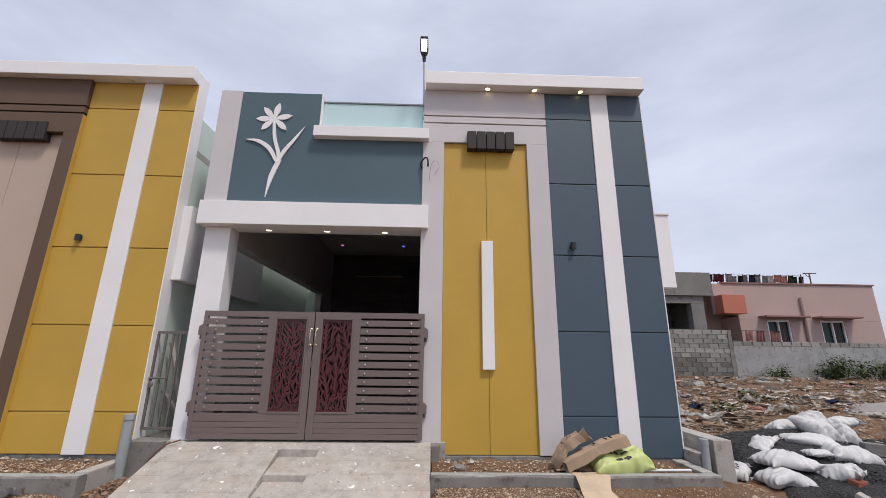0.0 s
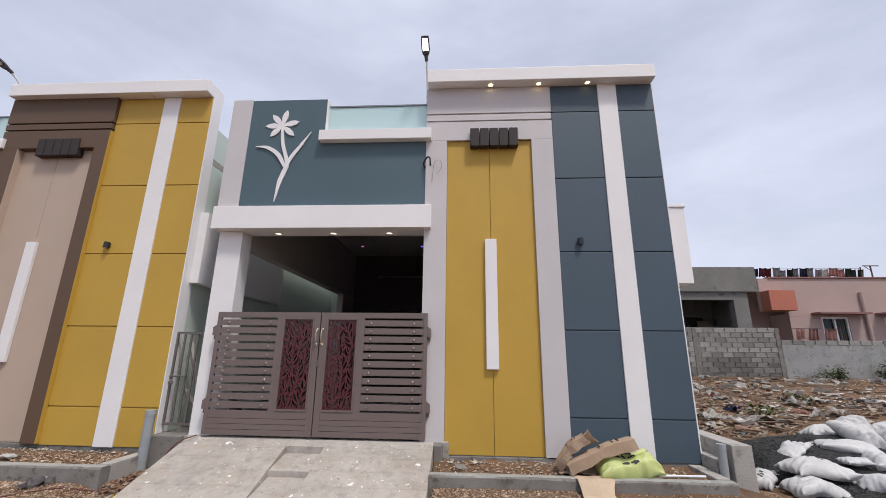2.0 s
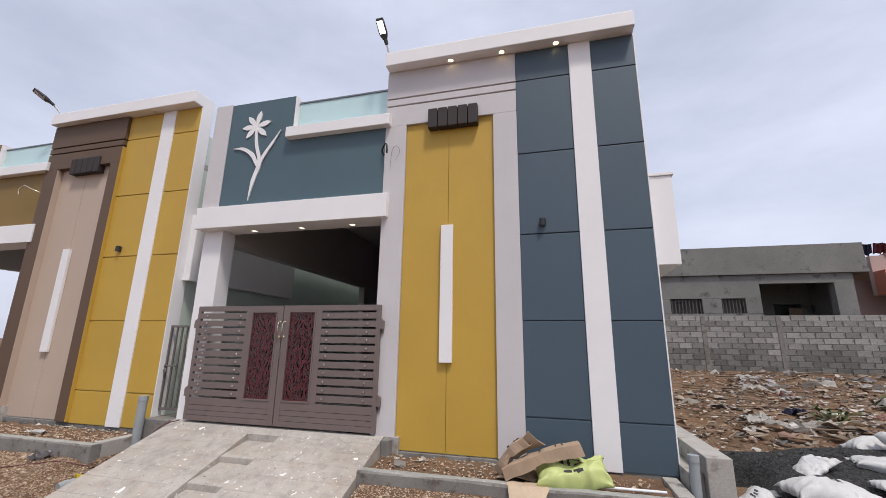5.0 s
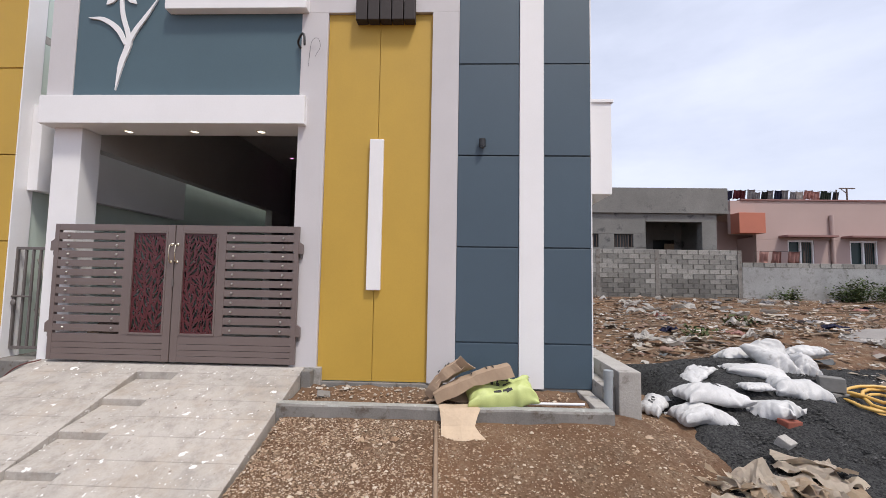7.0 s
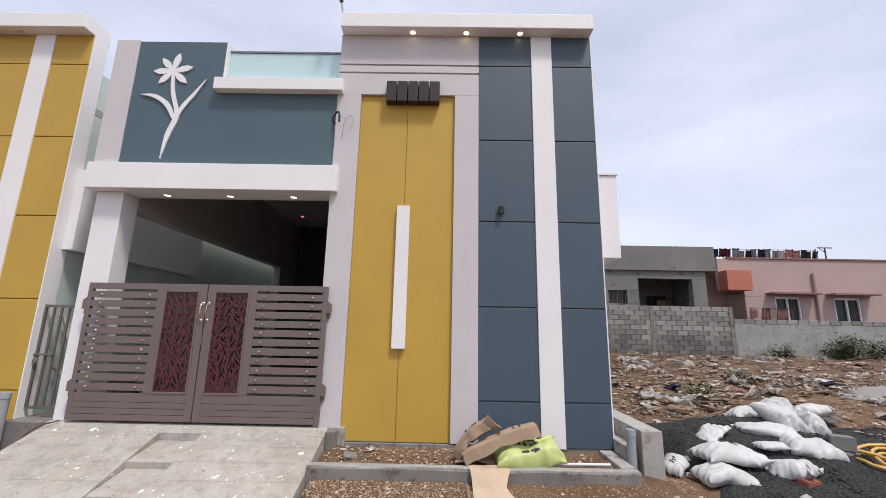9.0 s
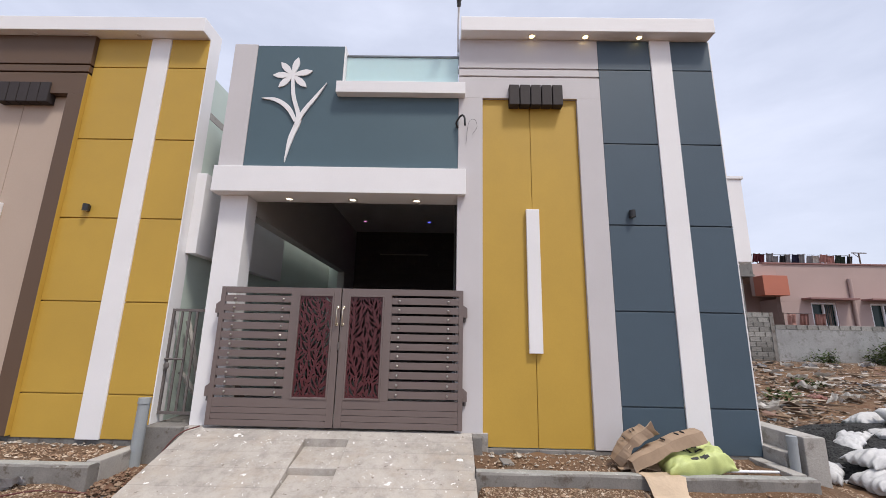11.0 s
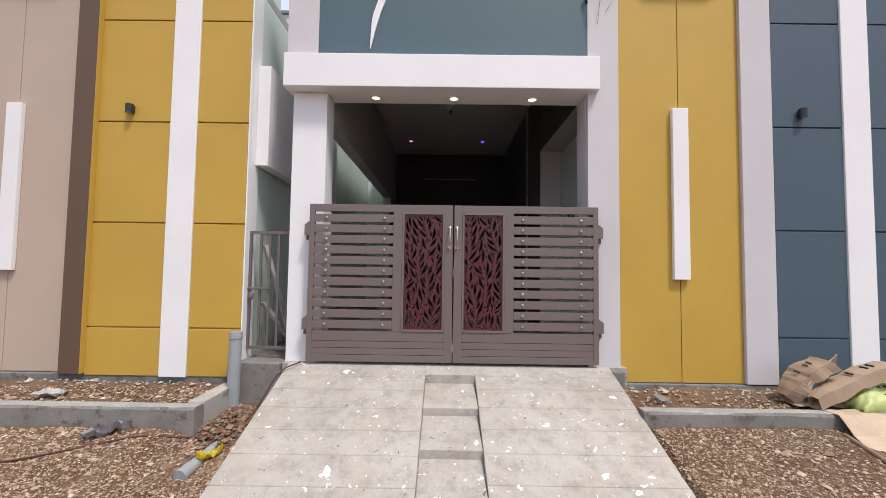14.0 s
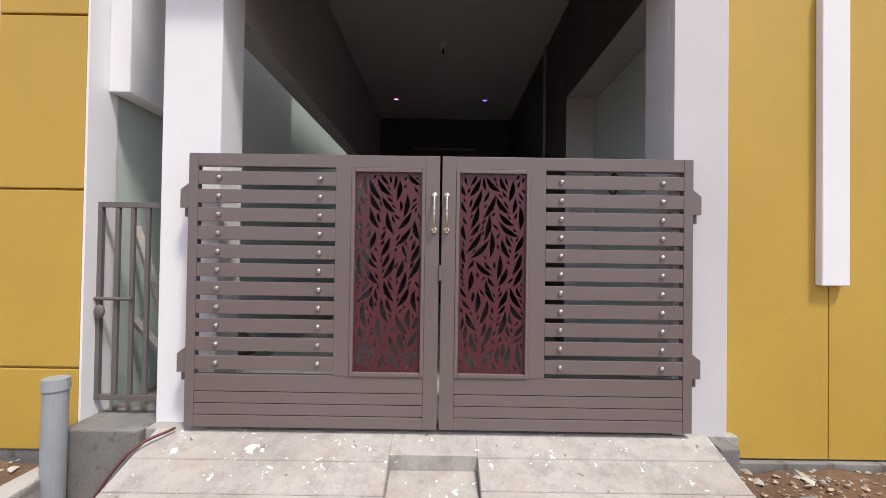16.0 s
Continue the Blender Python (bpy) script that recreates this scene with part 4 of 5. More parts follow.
PAPER_TAN = surface("dusty paper", (0.58, 0.50, 0.41), 0.8, 0.12, 8)
COLS = [surface("cloth " + k, c, 0.9, 0.15, 6) for k, c in (("navy", (0.03, 0.03, 0.07)), ("maroon", (0.14, 0.03, 0.04)), ("grey", (0.30, 0.29, 0.30)), ("black", (0.03, 0.03, 0.035)), ("rose", (0.48, 0.27, 0.24)), ("dark green", (0.04, 0.06, 0.045)), ("white", (0.56, 0.53, 0.50)))]


def hanging_cloth(x0, x1, y, zt, drop, m):
    bm = bmesh.new()
    n = 9
    ph_ = crng.uniform(0, 6)
    g = [[bm.verts.new((x0 + (x1 - x0) * i / n, y + 0.05 * math.sin(ph_ + 1.7 * i) * (j + 1) / 4 + 0.02 * j, zt - drop * j / 4 * (1 + 0.12 * math.sin(ph_ + i)) - 0.03 * math.sin(math.pi * i / n))) for j in range(5)] for i in range(n + 1)]
    for i in range(n):
        for j in range(4):
            bm.faces.new((g[i][j], g[i + 1][j], g[i + 1][j + 1], g[i][j + 1]))
    bmesh.ops.solidify(bm, geom=bm.faces[:], thickness=0.012)
    solo("hanging_cloth", bm, m, "washed cloth hung over a roof clothes line", "laundry", "laundry on the roof", smooth=True)


x = 13.05
for i, k in enumerate((0, 0, 1, 1, 2, 2, 3, 2, 0, 2, 2, 6, 4, 4, 5, 5, 3)):
    w = crng.uniform(0.26, 0.36)
    hanging_cloth(x, x + w - 0.03, 18.80 + 0.06 * (i % 2), 5.45 + crng.uniform(-0.05, 0.06), crng.uniform(0.36, 0.5), COLS[k])
    x += w - 0.01
cl = thing("clothes_line", (15.5, 18.8, 4.75), "thin roof clothes line on two posts", "clothes line")
part("line", C((13.0, 18.83, 5.44), (18.0, 18.83, 5.46), 0.008), BLACK, cl)
for x in (13.0, 18.0):
    part("post", C((x, 18.83, 4.75), (x, 18.83, 5.52), 0.025), STEEL, cl)
an = thing("antenna", (18.6, 19.0, 4.75), "small bare antenna mast on the pink house roof", "antenna")
part("mast", C((18.6, 19.0, 4.75), (18.6, 19.0, 5.62), 0.03), STEEL, an)
part("crossbar", B(18.28, 18.95, 18.98, 19.02, 5.60, 5.64), STEEL, an)
part("brace", C((18.6, 19.0, 5.4), (18.35, 19.0, 5.6), 0.015), STEEL, an)
wl2 = thing("clothes_line", (14.5, 17.6, 0.8), "yard clothes line on two thin posts", "clothes line")
part("line", C((13.6, 17.6, 2.71), (15.5, 17.6, 2.71), 0.008), BLACK, wl2)
for x in (13.6, 15.5):
    part("post", C((x, 17.6, 0.5), (x, 17.6, 2.74), 0.02), STEEL, wl2)
for a, b in ((13.75, 14.15), (14.3, 14.62), (14.9, 15.35)):
    hanging_cloth(a, b, 17.6, 2.72, 0.5, COLS[4])


# ---- loose matter, stones, sacks ----
def heap_top(x, y):
    x, y = np.asarray(x, float), np.asarray(y, float)
    left = 3.30 + 0.28 * smoothstep(3.2, 4.6, y)
    edge = smoothstep(left - 0.08, left + 0.25, x + 0.05 * np.sin(9 * y)) * smoothstep(7.4, 6.2, y) * smoothstep(9.5, 8.0, x) * smoothstep(2.95, 3.25, y + 0.1 * np.sin(7 * x))
    h = 0.035 + 0.30 * np.exp(-((x - 4.95) / 1.0) ** 2 - ((y - 5.75) / 0.75) ** 2) + 0.12 * np.exp(-((x - 4.0) / 0.5) ** 2 - ((y - 5.25) / 0.4) ** 2)
    return lay(x, y) - 0.07 * (1 - edge) + h * edge


def heap():
    xs, ys = np.arange(3.1, 9.6, 0.05), np.arange(2.9, 7.5, 0.05)
    X, Y_ = np.meshgrid(xs, ys, indexing="ij")
    Z = heap_top(X, Y_)
    for i in range(len(xs)):
        for j in range(len(ys)):
            p = Vector((X[i, j], Y_[i, j], 5.0))
            Z[i, j] += 0.03 * noise.noise(p * 3) + 0.016 * noise.noise(p * 11)
    idx = np.arange(Z.size).reshape(Z.shape)
    me = bpy.data.meshes.new("stone_chips")
    me.from_pydata(np.stack([X, Y_, Z], -1).reshape(-1, 3).tolist(), [], np.stack([idx[:-1, :-1], idx[1:, :-1], idx[1:, 1:], idx[:-1, 1:]], -1).reshape(-1, 4).tolist())
    me.materials.append(CHIPS)
    me.shade_smooth()
    tagged(new("stone_chips", me), "spread heap of dark grey stone chips on the soil", "gravel heap", kind="stuff")


heap()
OCT = np.array([(1, 0, 0), (-1, 0, 0), (0, 1, 0), (0, -1, 0), (0, 0, 1), (0, 0, -1)], float)
OCF = np.array([(0, 2, 4), (2, 1, 4), (1, 3, 4), (3, 0, 4), (2, 0, 5), (1, 2, 5), (3, 1, 5), (0, 3, 5)])


def scatter_stones(name, label, pts, size, material, seed, flat=0.6):
    rg = np.random.RandomState(seed)
    n = len(pts)
    s = size * np.exp(rg.normal(0, 0.45, n))
    V = OCT[None] * rg.uniform(0.55, 1.2, (n, 6, 1)) + rg.normal(0, 0.18, (n, 6, 3))
    a = rg.uniform(0, 2 * math.pi, n)
    c, t = np.cos(a)[:, None], np.sin(a)[:, None]
    V = np.stack([V[..., 0] * c - V[..., 1] * t, V[..., 0] * t + V[..., 1] * c, V[..., 2] * flat], -1) * s[:, None, None] + pts[:, None]
    F = OCF[None] + 6 * np.arange(n)[:, None, None]
    me = bpy.data.meshes.new(name)
    me.from_pydata(V.reshape(-1, 3).tolist(), [], F.reshape(-1, 3).tolist())
    me.materials.append(material)
    return tagged(new(name, me), label, "stones", kind="stuff")


def spread(n, x0, x1, y0, y1, seed, top, keep=None):
    rg = np.random.RandomState(seed)
    x, y = rg.uniform(x0, x1, n), rg.uniform(y0, y1, n)
    if keep is not None:
        k = keep(x, y)
        x, y = x[k], y[k]
    return np.stack([x, y, top(x, y)], -1)


thin = lambda x, y: np.random.RandomState(77).uniform(0, 1, x.shape) < 1 - 0.74 * smoothstep(0.9, 2.0, x + 0.25 * np.sin(5 * y))
off_ramp = lambda x, y: thin(x, y) & ~((x > -2.9) & (x < 0.06)) & ~((y > 4.33) & (x < 3.27) & ((x > -0.1) | (x < -3.27)))
scatter_stones("loose_gravel", "loose brown and tan gravel over the lane", spread(115000, -6.0, 3.5, 3.15, 4.9, 1, lambda x, y: ground_z(x, y) + 0.003, off_ramp), 0.0064, BROWN_STONES, 1)
scatter_stones("loose_stones", "scattered larger brown stones over the lane", spread(1500, -6.0, 3.6, 3.15, 4.9, 2, ground_z, off_ramp), 0.0115, BROWN_STONES, 2)
scatter_stones("trench_rubble", "reddish rubble beside the ramp", spread(1500, -3.30, -2.86, 4.0, 4.85, 3, lambda x, y: ground_z(x, y) + 0.10 * np.exp(-((x + 3.12) / 0.13) ** 2 - ((y - 4.55) / 0.22) ** 2)), 0.013, RUBBLE, 3)
scatter_stones("bed_stones", "small stones on the planting bed soil", np.concatenate([spread(900, 0.08, 2.75, 4.48, 4.99, 4, lambda x, y: 0.355 + 0 * x), spread(2200, -7, -3.45, 4.48, 4.99, 5, lambda x, y: 0.34 + 0 * x)]), 0.009, BROWN_STONES, 4)
scatter_stones("plaster_rubble", "white plaster crumbs along the foot of the wall", np.concatenate([spread(230, 0.1, 2.2, 4.86, 5.0, 8, lambda x, y: 0.368 + 0 * x), spread(40, 0.1, 1.2, 4.55, 4.9, 9, lambda x, y: 0.36 + 0 * x), spread(90, -5.2, -3.5, 4.9, 5.02, 10, lambda x, y: 0.36 + 0 * x)]), 0.013, PLASTER_BITS, 8)
scatter_stones("chip_stones", "loose dark stone chips", spread(34000, 3.45, 7.5, 3.2, 7.0, 6, heap_top, lambda x, y: x > 3.45 + 0.2 * smoothstep(3.2, 4.6, y)), 0.0075, DARK_STONES, 6)
scatter_stones("plot_stones", "stones over the empty plot", spread(4200, 3.3, 24, 5, 16.3, 7, ground_z), 0.022, BROWN_STONES, 7)


def crumpled(w, d, seed, lift=0.05, nx=10, ny=8, bend=0.0, thick=0.004):
    """A creased sheet, lying in x and y round the origin."""
    rg = random.Random(seed)
    o = Vector((rg.uniform(0, 50), rg.uniform(0, 50), rg.uniform(0, 50)))
    creases = [(rg.uniform(0, math.pi), rg.uniform(-0.3, 0.3), rg.uniform(-1, 1)) for _ in range(5)]
    bm = bmesh.new()
    g = []
    for i in range(nx + 1):
        row = []
        for j in range(ny + 1):
            u, v = i / nx - 0.5, j / ny - 0.5
            z = lift * 1.3 * noise.noise(o + Vector((u * 3, v * 3, 0))) + lift * 0.5 * noise.noise(o + Vector((u * 9, v * 9, 2)))
            for a, c, k in creases:
                z += lift * k * abs(u * math.cos(a) + v * math.sin(a) - c)
            e = noise.noise(o + Vector((u * 4, v * 4, 9))) * 0.16
            row.append(bm.verts.new((w * (u + e * abs(u)), d * (v + e * abs(v) * 0.8), z + bend * (u * u) * 4)))
        g.append(row)
    for i in range(nx):
        for j in range(ny):
            bm.faces.new((g[i][j], g[i + 1][j], g[i + 1][j + 1], g[i][j + 1]))
    bmesh.ops.solidify(bm, geom=bm.faces[:], thickness=thick)
    low = min(v.co.z for v in bm.verts)
    bmesh.ops.translate(bm, vec=(0, 0, -low), verts=bm.verts)
    return bm


def drop(name, bm, m, at, turn, label, category, group="", smooth=True):
    ob = solo(name, bm, m, label, category, group, smooth=smooth)
    ob.matrix_basis = pose(*at, *turn)
    return ob


def sack(seed, ln, w, h):
    """A woven sack: two sheets sewn round the edge, filled, with long creases and gathered ends."""
    rg = random.Random(seed * 13)
    o = Vector((seed * 7.3, seed * 3.1, seed * 1.7))
    nx, ny = 48, 32
    folds = [(rg.uniform(0, math.pi), rg.uniform(-0.6, 0.6), rg.uniform(0.05, 0.13), rg.uniform(0.05, 0.10)) for _ in range(8)]
    ph = rg.uniform(0, 6)
    bm = bmesh.new()
    sheets_ = []
    for sgn in (1, -1):
        g = []
        for i in range(nx + 1):
            row = []
            for j in range(ny + 1):
                u, v = 2 * i / nx - 1, 2 * j / ny - 1
                if sgn < 0 and (i in (0, nx) or j in (0, ny)):
                    row.append(sheets_[0][i][j])
                    continue
                t = (max(0, 1 - abs(u) ** 3.0) * max(0, 1 - abs(v) ** 2.4)) ** 0.6
                lump = 1 + 0.35 * noise.noise(o + Vector((u * 1.3, v * 1.2, sgn)))
                z = sgn * (0.56 if sgn > 0 else 0.34) * h * t * lump
                if sgn > 0:
                    for a, c, deep, wide in folds:
                        d = u * math.cos(a) + v * math.sin(a) - c + 0.10 * noise.noise(o + Vector((u * 2, v * 2, a)))
                        z -= h * deep * math.exp(-abs(d) / wide) * (0.35 + 0.65 * (1 - t))
                    z += h * 0.03 * noise.noise(o + Vector((u * 7, v * 9, 5)))
                z += h * 0.10 * math.sin(13 * v + ph + 2 * u) * max(0, abs(u) - 0.55) / 0.45
                z += h * 0.26 * noise.noise(o + Vector((u * 1.1, v * 0.9, 20)))
                waist = 1 - 0.10 * (1 - u * u) - (0.45 * math.exp(-((u - 0.78) / 0.10) ** 2) if seed % 3 == 0 else 0)
                row.append(bm.verts.new((u * ln / 2 * (1 - 0.10 * (1 - v * v) * abs(u) ** 3) + 0.02 * noise.noise(o + Vector((0, v * 5, 8))), v * w / 2 * waist + 0.02 * noise.noise(o + Vector((u * 5, 0, 4))), z)))
            g.append(row)
        sheets_.append(g)
        for i in range(nx):
            for j in range(ny):
                f = (g[i][j], g[i + 1][j], g[i + 1][j + 1], g[i][j + 1])
                bm.faces.new(f if sgn > 0 else f[::-1])
    return bm


def sack_marks(seed, ln, w, h, rects):
    """Print on the upper side of that sack, over parts of its length and width."""
    bm = sack(seed, ln, w, h)
    bm.normal_update()
    gone = []
    for f in bm.faces:
        c = f.calc_center_median()
        u, v = 2 * c.x / ln, 2 * c.y / w
        if f.normal.z < 0.1 or not any(a < u < b and c0 < v < d for a, b, c0, d in rects):
            gone.append(f)
    bmesh.ops.delete(bm, geom=gone, context="FACES")
    bmesh.ops.solidify(bm, geom=bm.faces[:], thickness=0.002)
    bmesh.ops.translate(bm, vec=(0, 0, 0.003), verts=bm.verts)
    return bm


srng = random.Random(3)
SACKS = [(3.85, 4.72, 0.235, 0.58, 0.40, 0.26, 186, 6), (4.02, 4.87, 0.395, 0.74, 0.40, 0.21, 8, -4), (4.51, 4.80, 0.265, 0.52, 0.46, 0.24, -52, 18), (4.12, 5.32, 0.47, 0.46, 0.34, 0.12, 30, 26),
         (4.83, 5.42, 0.49, 0.68, 0.34, 0.20, -14, -6), (5.04, 6.00, 0.58, 0.62, 0.34, 0.17, 8, 4), (5.19, 5.66, 0.60, 0.60, 0.50, 0.34, 108, 38), (5.53, 5.68, 0.49, 0.40, 0.34, 0.32, 84, 28),
         (5.72, 5.86, 0.66, 0.50, 0.30, 0.18, -22, 6), (5.03, 5.15, 0.37, 0.56, 0.42, 0.28, 172, 6), (4.58, 5.06, 0.44, 0.34, 0.20, 0.10, 10, 0), (3.52, 4.97, 0.27, 0.34, 0.32, 0.13, 40, 22)]
for i, (x, y, z, ln, w, h, yaw, tip) in enumerate(SACKS):
    s = drop("sack", sack(i + 1, ln * 0.92, w * 0.80, h * 0.90), SACK, (x, y, z), (0, -tip, yaw), "filled white woven plastic sack on dark stone chips", "sack", "heap of sacks")
    if i in (1, 11):
        part("print_mark", sack_marks(i + 1, ln * 0.92, w * 0.80, h * 0.90, ((-0.35, -0.2, -0.2, 0.1), (-0.1, 0.0, -0.25, 0.0), (0.1, 0.25, -0.1, 0.1))), INK, s).matrix_parent_inverse = Matrix()

for i in range(22):
    x, y = 3.42 + 0.86 * srng.random(), 3.50 + 0.48 * srng.random()
    w, d = srng.uniform(0.18, 0.46), srng.uniform(0.12, 0.26)
    drop("torn_paper_bag", crumpled(w, d, 40 + i, 0.045, 9, 7), (PAPER_TAN, CARD_LIGHT, PAPER_TAN, PAPER_TAN)[i % 4], (x, y, float(heap_top(x, y)) + 0.005 * (i % 5)), (srng.uniform(-14, 14), srng.uniform(-14, 14), srng.uniform(0, 180)), "torn crumpled paper bag on stone chips", "paper bag", "torn paper bags", smooth=False)
drop("red_brick", B(-0.09, 0.09, -0.05, 0.05, 0, 0.085, 0.01), BRICK_RED, (4.52, 4.60, 0.20), (6, 4, 20), "broken red brick lying on dark stone chips", "brick")
drop("brick", B(-0.06, 0.06, -0.05, 0.05, 0, 0.08, 0.008), CEMENT, (4.26, 4.33, 0.15), (25, 0, 30), "small pale cement brick on dark stone chips", "brick")
for k, (x, y, z, a) in enumerate(((5.42, 5.20, 0.24, 20), (5.46, 5.24, 0.38, 55))):
    drop("concrete_block", B(-0.13, 0.13, -0.10, 0.10, 0, 0.14, 0.01), OLD_CEMENT, (x, y, z), (0, 5, a), "grey concrete block stacked beside the sacks", "concrete block", "stacked blocks", smooth=False)

hs = bmesh.new()
pts = []
for i in range(150):
    a = i * 0.22
    rr = 0.40 + 0.07 * math.sin(i * 0.37) + 0.03 * math.sin(i * 1.3)
    pts.append((5.98 + rr * 1.25 * math.cos(a), 5.02 + rr * 0.8 * math.sin(a), 0.24 + 0.0012 * i + 0.02 * math.sin(i * 0.9)))
pts += [(5.55, 4.75, 0.26), (5.62, 4.45, 0.20), (5.95, 4.15, 0.17), (6.5, 4.0, 0.16)]
sweep(hs, pts, 0.017, 7)
solo("hose", hs, HOSE, "coiled yellow water hose lying on stone chips", "hose", smooth=True)

# cement dust mound
bm = bmesh.new()
bmesh.ops.create_grid(bm, x_segments=30, y_segments=24, size=1.0)
for v in bm.verts:
    x, y = 10.9 + v.co.x * 1.9, 8.8 + v.co.y * 1.3
    k = max(0.0, 1 - v.co.x ** 2 - v.co.y ** 2)
    v.co = (x, y, float(lay(x, y)) - 0.08 + 0.32 * k ** 0.8 + 0.05 * noise.noise(Vector((x * 3, y * 3, 0))))
solo("cement_mound", bm, SAND, "low mound of pale cement dust on the plot", "sand mound", kind="stuff", smooth=True)


def scraps(name, n, box_, size, seed, material, label):
    rg = np.random.RandomState(seed)
    verts, faces = [], []
    k = 0
    for _ in range(n):
        x = rg.uniform(box_[0], box_[1])
        y = rg.uniform(box_[2], box_[3])
        if x < 3.4 + 0.0 * y:
            continue
        # scraps lie in drifts
        if noise.noise(Vector((x * 0.45, y * 0.45, seed))) + 0.35 * noise.noise(Vector((x * 1.5, y * 1.5, seed))) < rg.uniform(-0.45, 0.25):
            continue
        s = size * math.exp(rg.normal(0, 0.5))
        a = rg.uniform(0, 2 * math.pi)
        w, d = s, s * rg.uniform(0.3, 0.9)
        z0 = float(lay(x, y)) + 0.03
        base = len(verts)
        for i in range(4):
            for j in range(3):
                u, v = (i / 3 - 0.5) * w + rg.normal(0, 0.08 * s), (j / 2 - 0.5) * d + rg.normal(0, 0.08 * s)
                verts.append((x + u * math.cos(a) - v * math.sin(a), y + u * math.sin(a) + v * math.cos(a), z0 + abs(rg.normal(0, 0.16 * s))))
        for i in range(3):
            for j in range(2):
                q = base + i * 3 + j
                faces.append((q, q + 3, q + 4, q + 1))
    me = bpy.data.meshes.new(name)
    me.from_pydata(verts, [], faces)
    me.materials.append(material)
    tagged(new(name, me), label, "debris", kind="stuff")


scraps("debris_scraps", 6500, (3.4, 30, 7.0, 16.3), 0.095, 21, SCRAPS, "strewn paper, cloth and plastic scraps over the plot")
scraps("fine_debris", 3600, (3.4, 16, 5.0, 12), 0.075, 22, SCRAPS, "fine torn scraps over the plot")


def stick_litter(n, seed):
    rg = np.random.RandomState(seed)
    bm = bmesh.new()
    for _ in range(n):
        x, y = rg.uniform(3.6, 26), rg.uniform(7.0, 16)
        a, ln = rg.normal(0.1, 0.9), rg.uniform(0.15, 1.1)
        z = float(lay(x, y)) + 0.04
        dx_, dy_ = math.cos(a) * ln / 2, math.sin(a) * ln / 2
        tube(bm, (x - dx_, y - dy_, z + rg.uniform(0, 0.06)), (x + dx_, y + dy_, z + rg.uniform(0, 0.10)), rg.uniform(0.006, 0.022), 0.005, 5)
    solo("stick_litter", bm, STICKS, "dry sticks and palm stalks strewn over the plot", "sticks", kind="stuff")


stick_litter(480, 31)
RAG_NAMES = {6: "white", 2: "grey", 0: "navy", 4: "rose"}
rrng = random.Random(8)
for i in range(46):
    y = rrng.uniform(7.6, 15.8)
    x = rrng.uniform(4.2 + 0.28 * (y - 7), 8 + 0.9 * (y - 5))
    k = rrng.choice((6, 6, 6, 6, 2, 6, 4, 6, 0))
    drop("discarded_cloth", crumpled(rrng.uniform(0.22, 0.62), rrng.uniform(0.16, 0.36), 70 + i, rrng.uniform(0.05, 0.09), 10, 8), COLS[k], (x, y, float(lay(x, y)) + 0.01), (0, 0, rrng.uniform(-40, 40)), "crumpled discarded %s cloth lying on the plot" % RAG_NAMES[k], "cloth", "discarded cloths", smooth=False)
drop("tarpaulin", crumpled(1.3, 1.3, 99, 0.5), PAPER, (17.6, 14.8, 0.85), (35, 10, 20), "white torn tarpaulin propped on weeds", "tarpaulin", smooth=False)


def weed(x, y, r, h, n, seed):
    rg = np.random.RandomState(seed)
    z = float(lay(x, y))
    w = thing("weed_bush", (x, y, z), "green straggly weeds against the low wall", "weeds", "weeds by the wall")
    st = bmesh.new()
    tips = []
    for _ in range(max(6, n // 60)):
        a, rr = rg.uniform(0, 6.28), r * math.sqrt(rg.uniform(0, 1))
        hh = h * rg.uniform(0.4, 1.1) * (1 - 0.4 * rr / r)
        p0, p1 = Vector((x + 0.5 * rr * math.cos(a), y + 0.3 * rr * math.sin(a), z - 0.03)), Vector((x + rr * math.cos(a), y + 0.6 * rr * math.sin(a), z + hh))
        mid = (p0 + p1) / 2 + Vector((0, 0, 0.12 * hh))
        L = smooth_line([p0, mid, p1], 4)
        sweep(st, L, 0.010, 4, 0.003)
        tips.append(L)
    part("stems", st, LEAVES, w)
    V, F = [], []
    for _ in range(n):
        L = tips[rg.randint(len(tips))]
        p = L[rg.randint(2, len(L))] + Vector(rg.normal(0, 0.09, 3))
        a, t, s = rg.uniform(0, 6.28), rg.uniform(-0.6, 0.9), rg.uniform(0.05, 0.13)
        d = Vector((math.cos(a) * math.cos(t), math.sin(a) * math.cos(t), math.sin(t))) * s
        e = Vector((-math.sin(a), math.cos(a), rg.uniform(-0.4, 0.4))) * s * 0.32
        b = len(V)
        V += [p, p + d * 0.5 + e, p + d, p + d * 0.5 - e]
        F.append((b, b + 1, b + 2, b + 3))
    me = bpy.data.meshes.new("leaves")
    me.from_pydata([tuple(v) for v in V], [], F)
    me.materials.append(LEAVES)
    hang(new("leaves", me), w)


weed(15.9, 15.9, 0.9, 0.95, 1500, 1)
weed(17.2, 15.7, 1.1, 0.85, 1300, 2)
weed(18.8, 15.6, 1.2, 1.1, 1700, 3)
weed(13.4, 16.0, 0.5, 0.45, 500, 4)
weed(20.8, 15.4, 1.4, 1.2, 1500, 5)
weed(8.0, 10.4, 0.35, 0.14, 200, 6)
weed(6.2, 8.9, 0.3, 0.12, 160, 7)

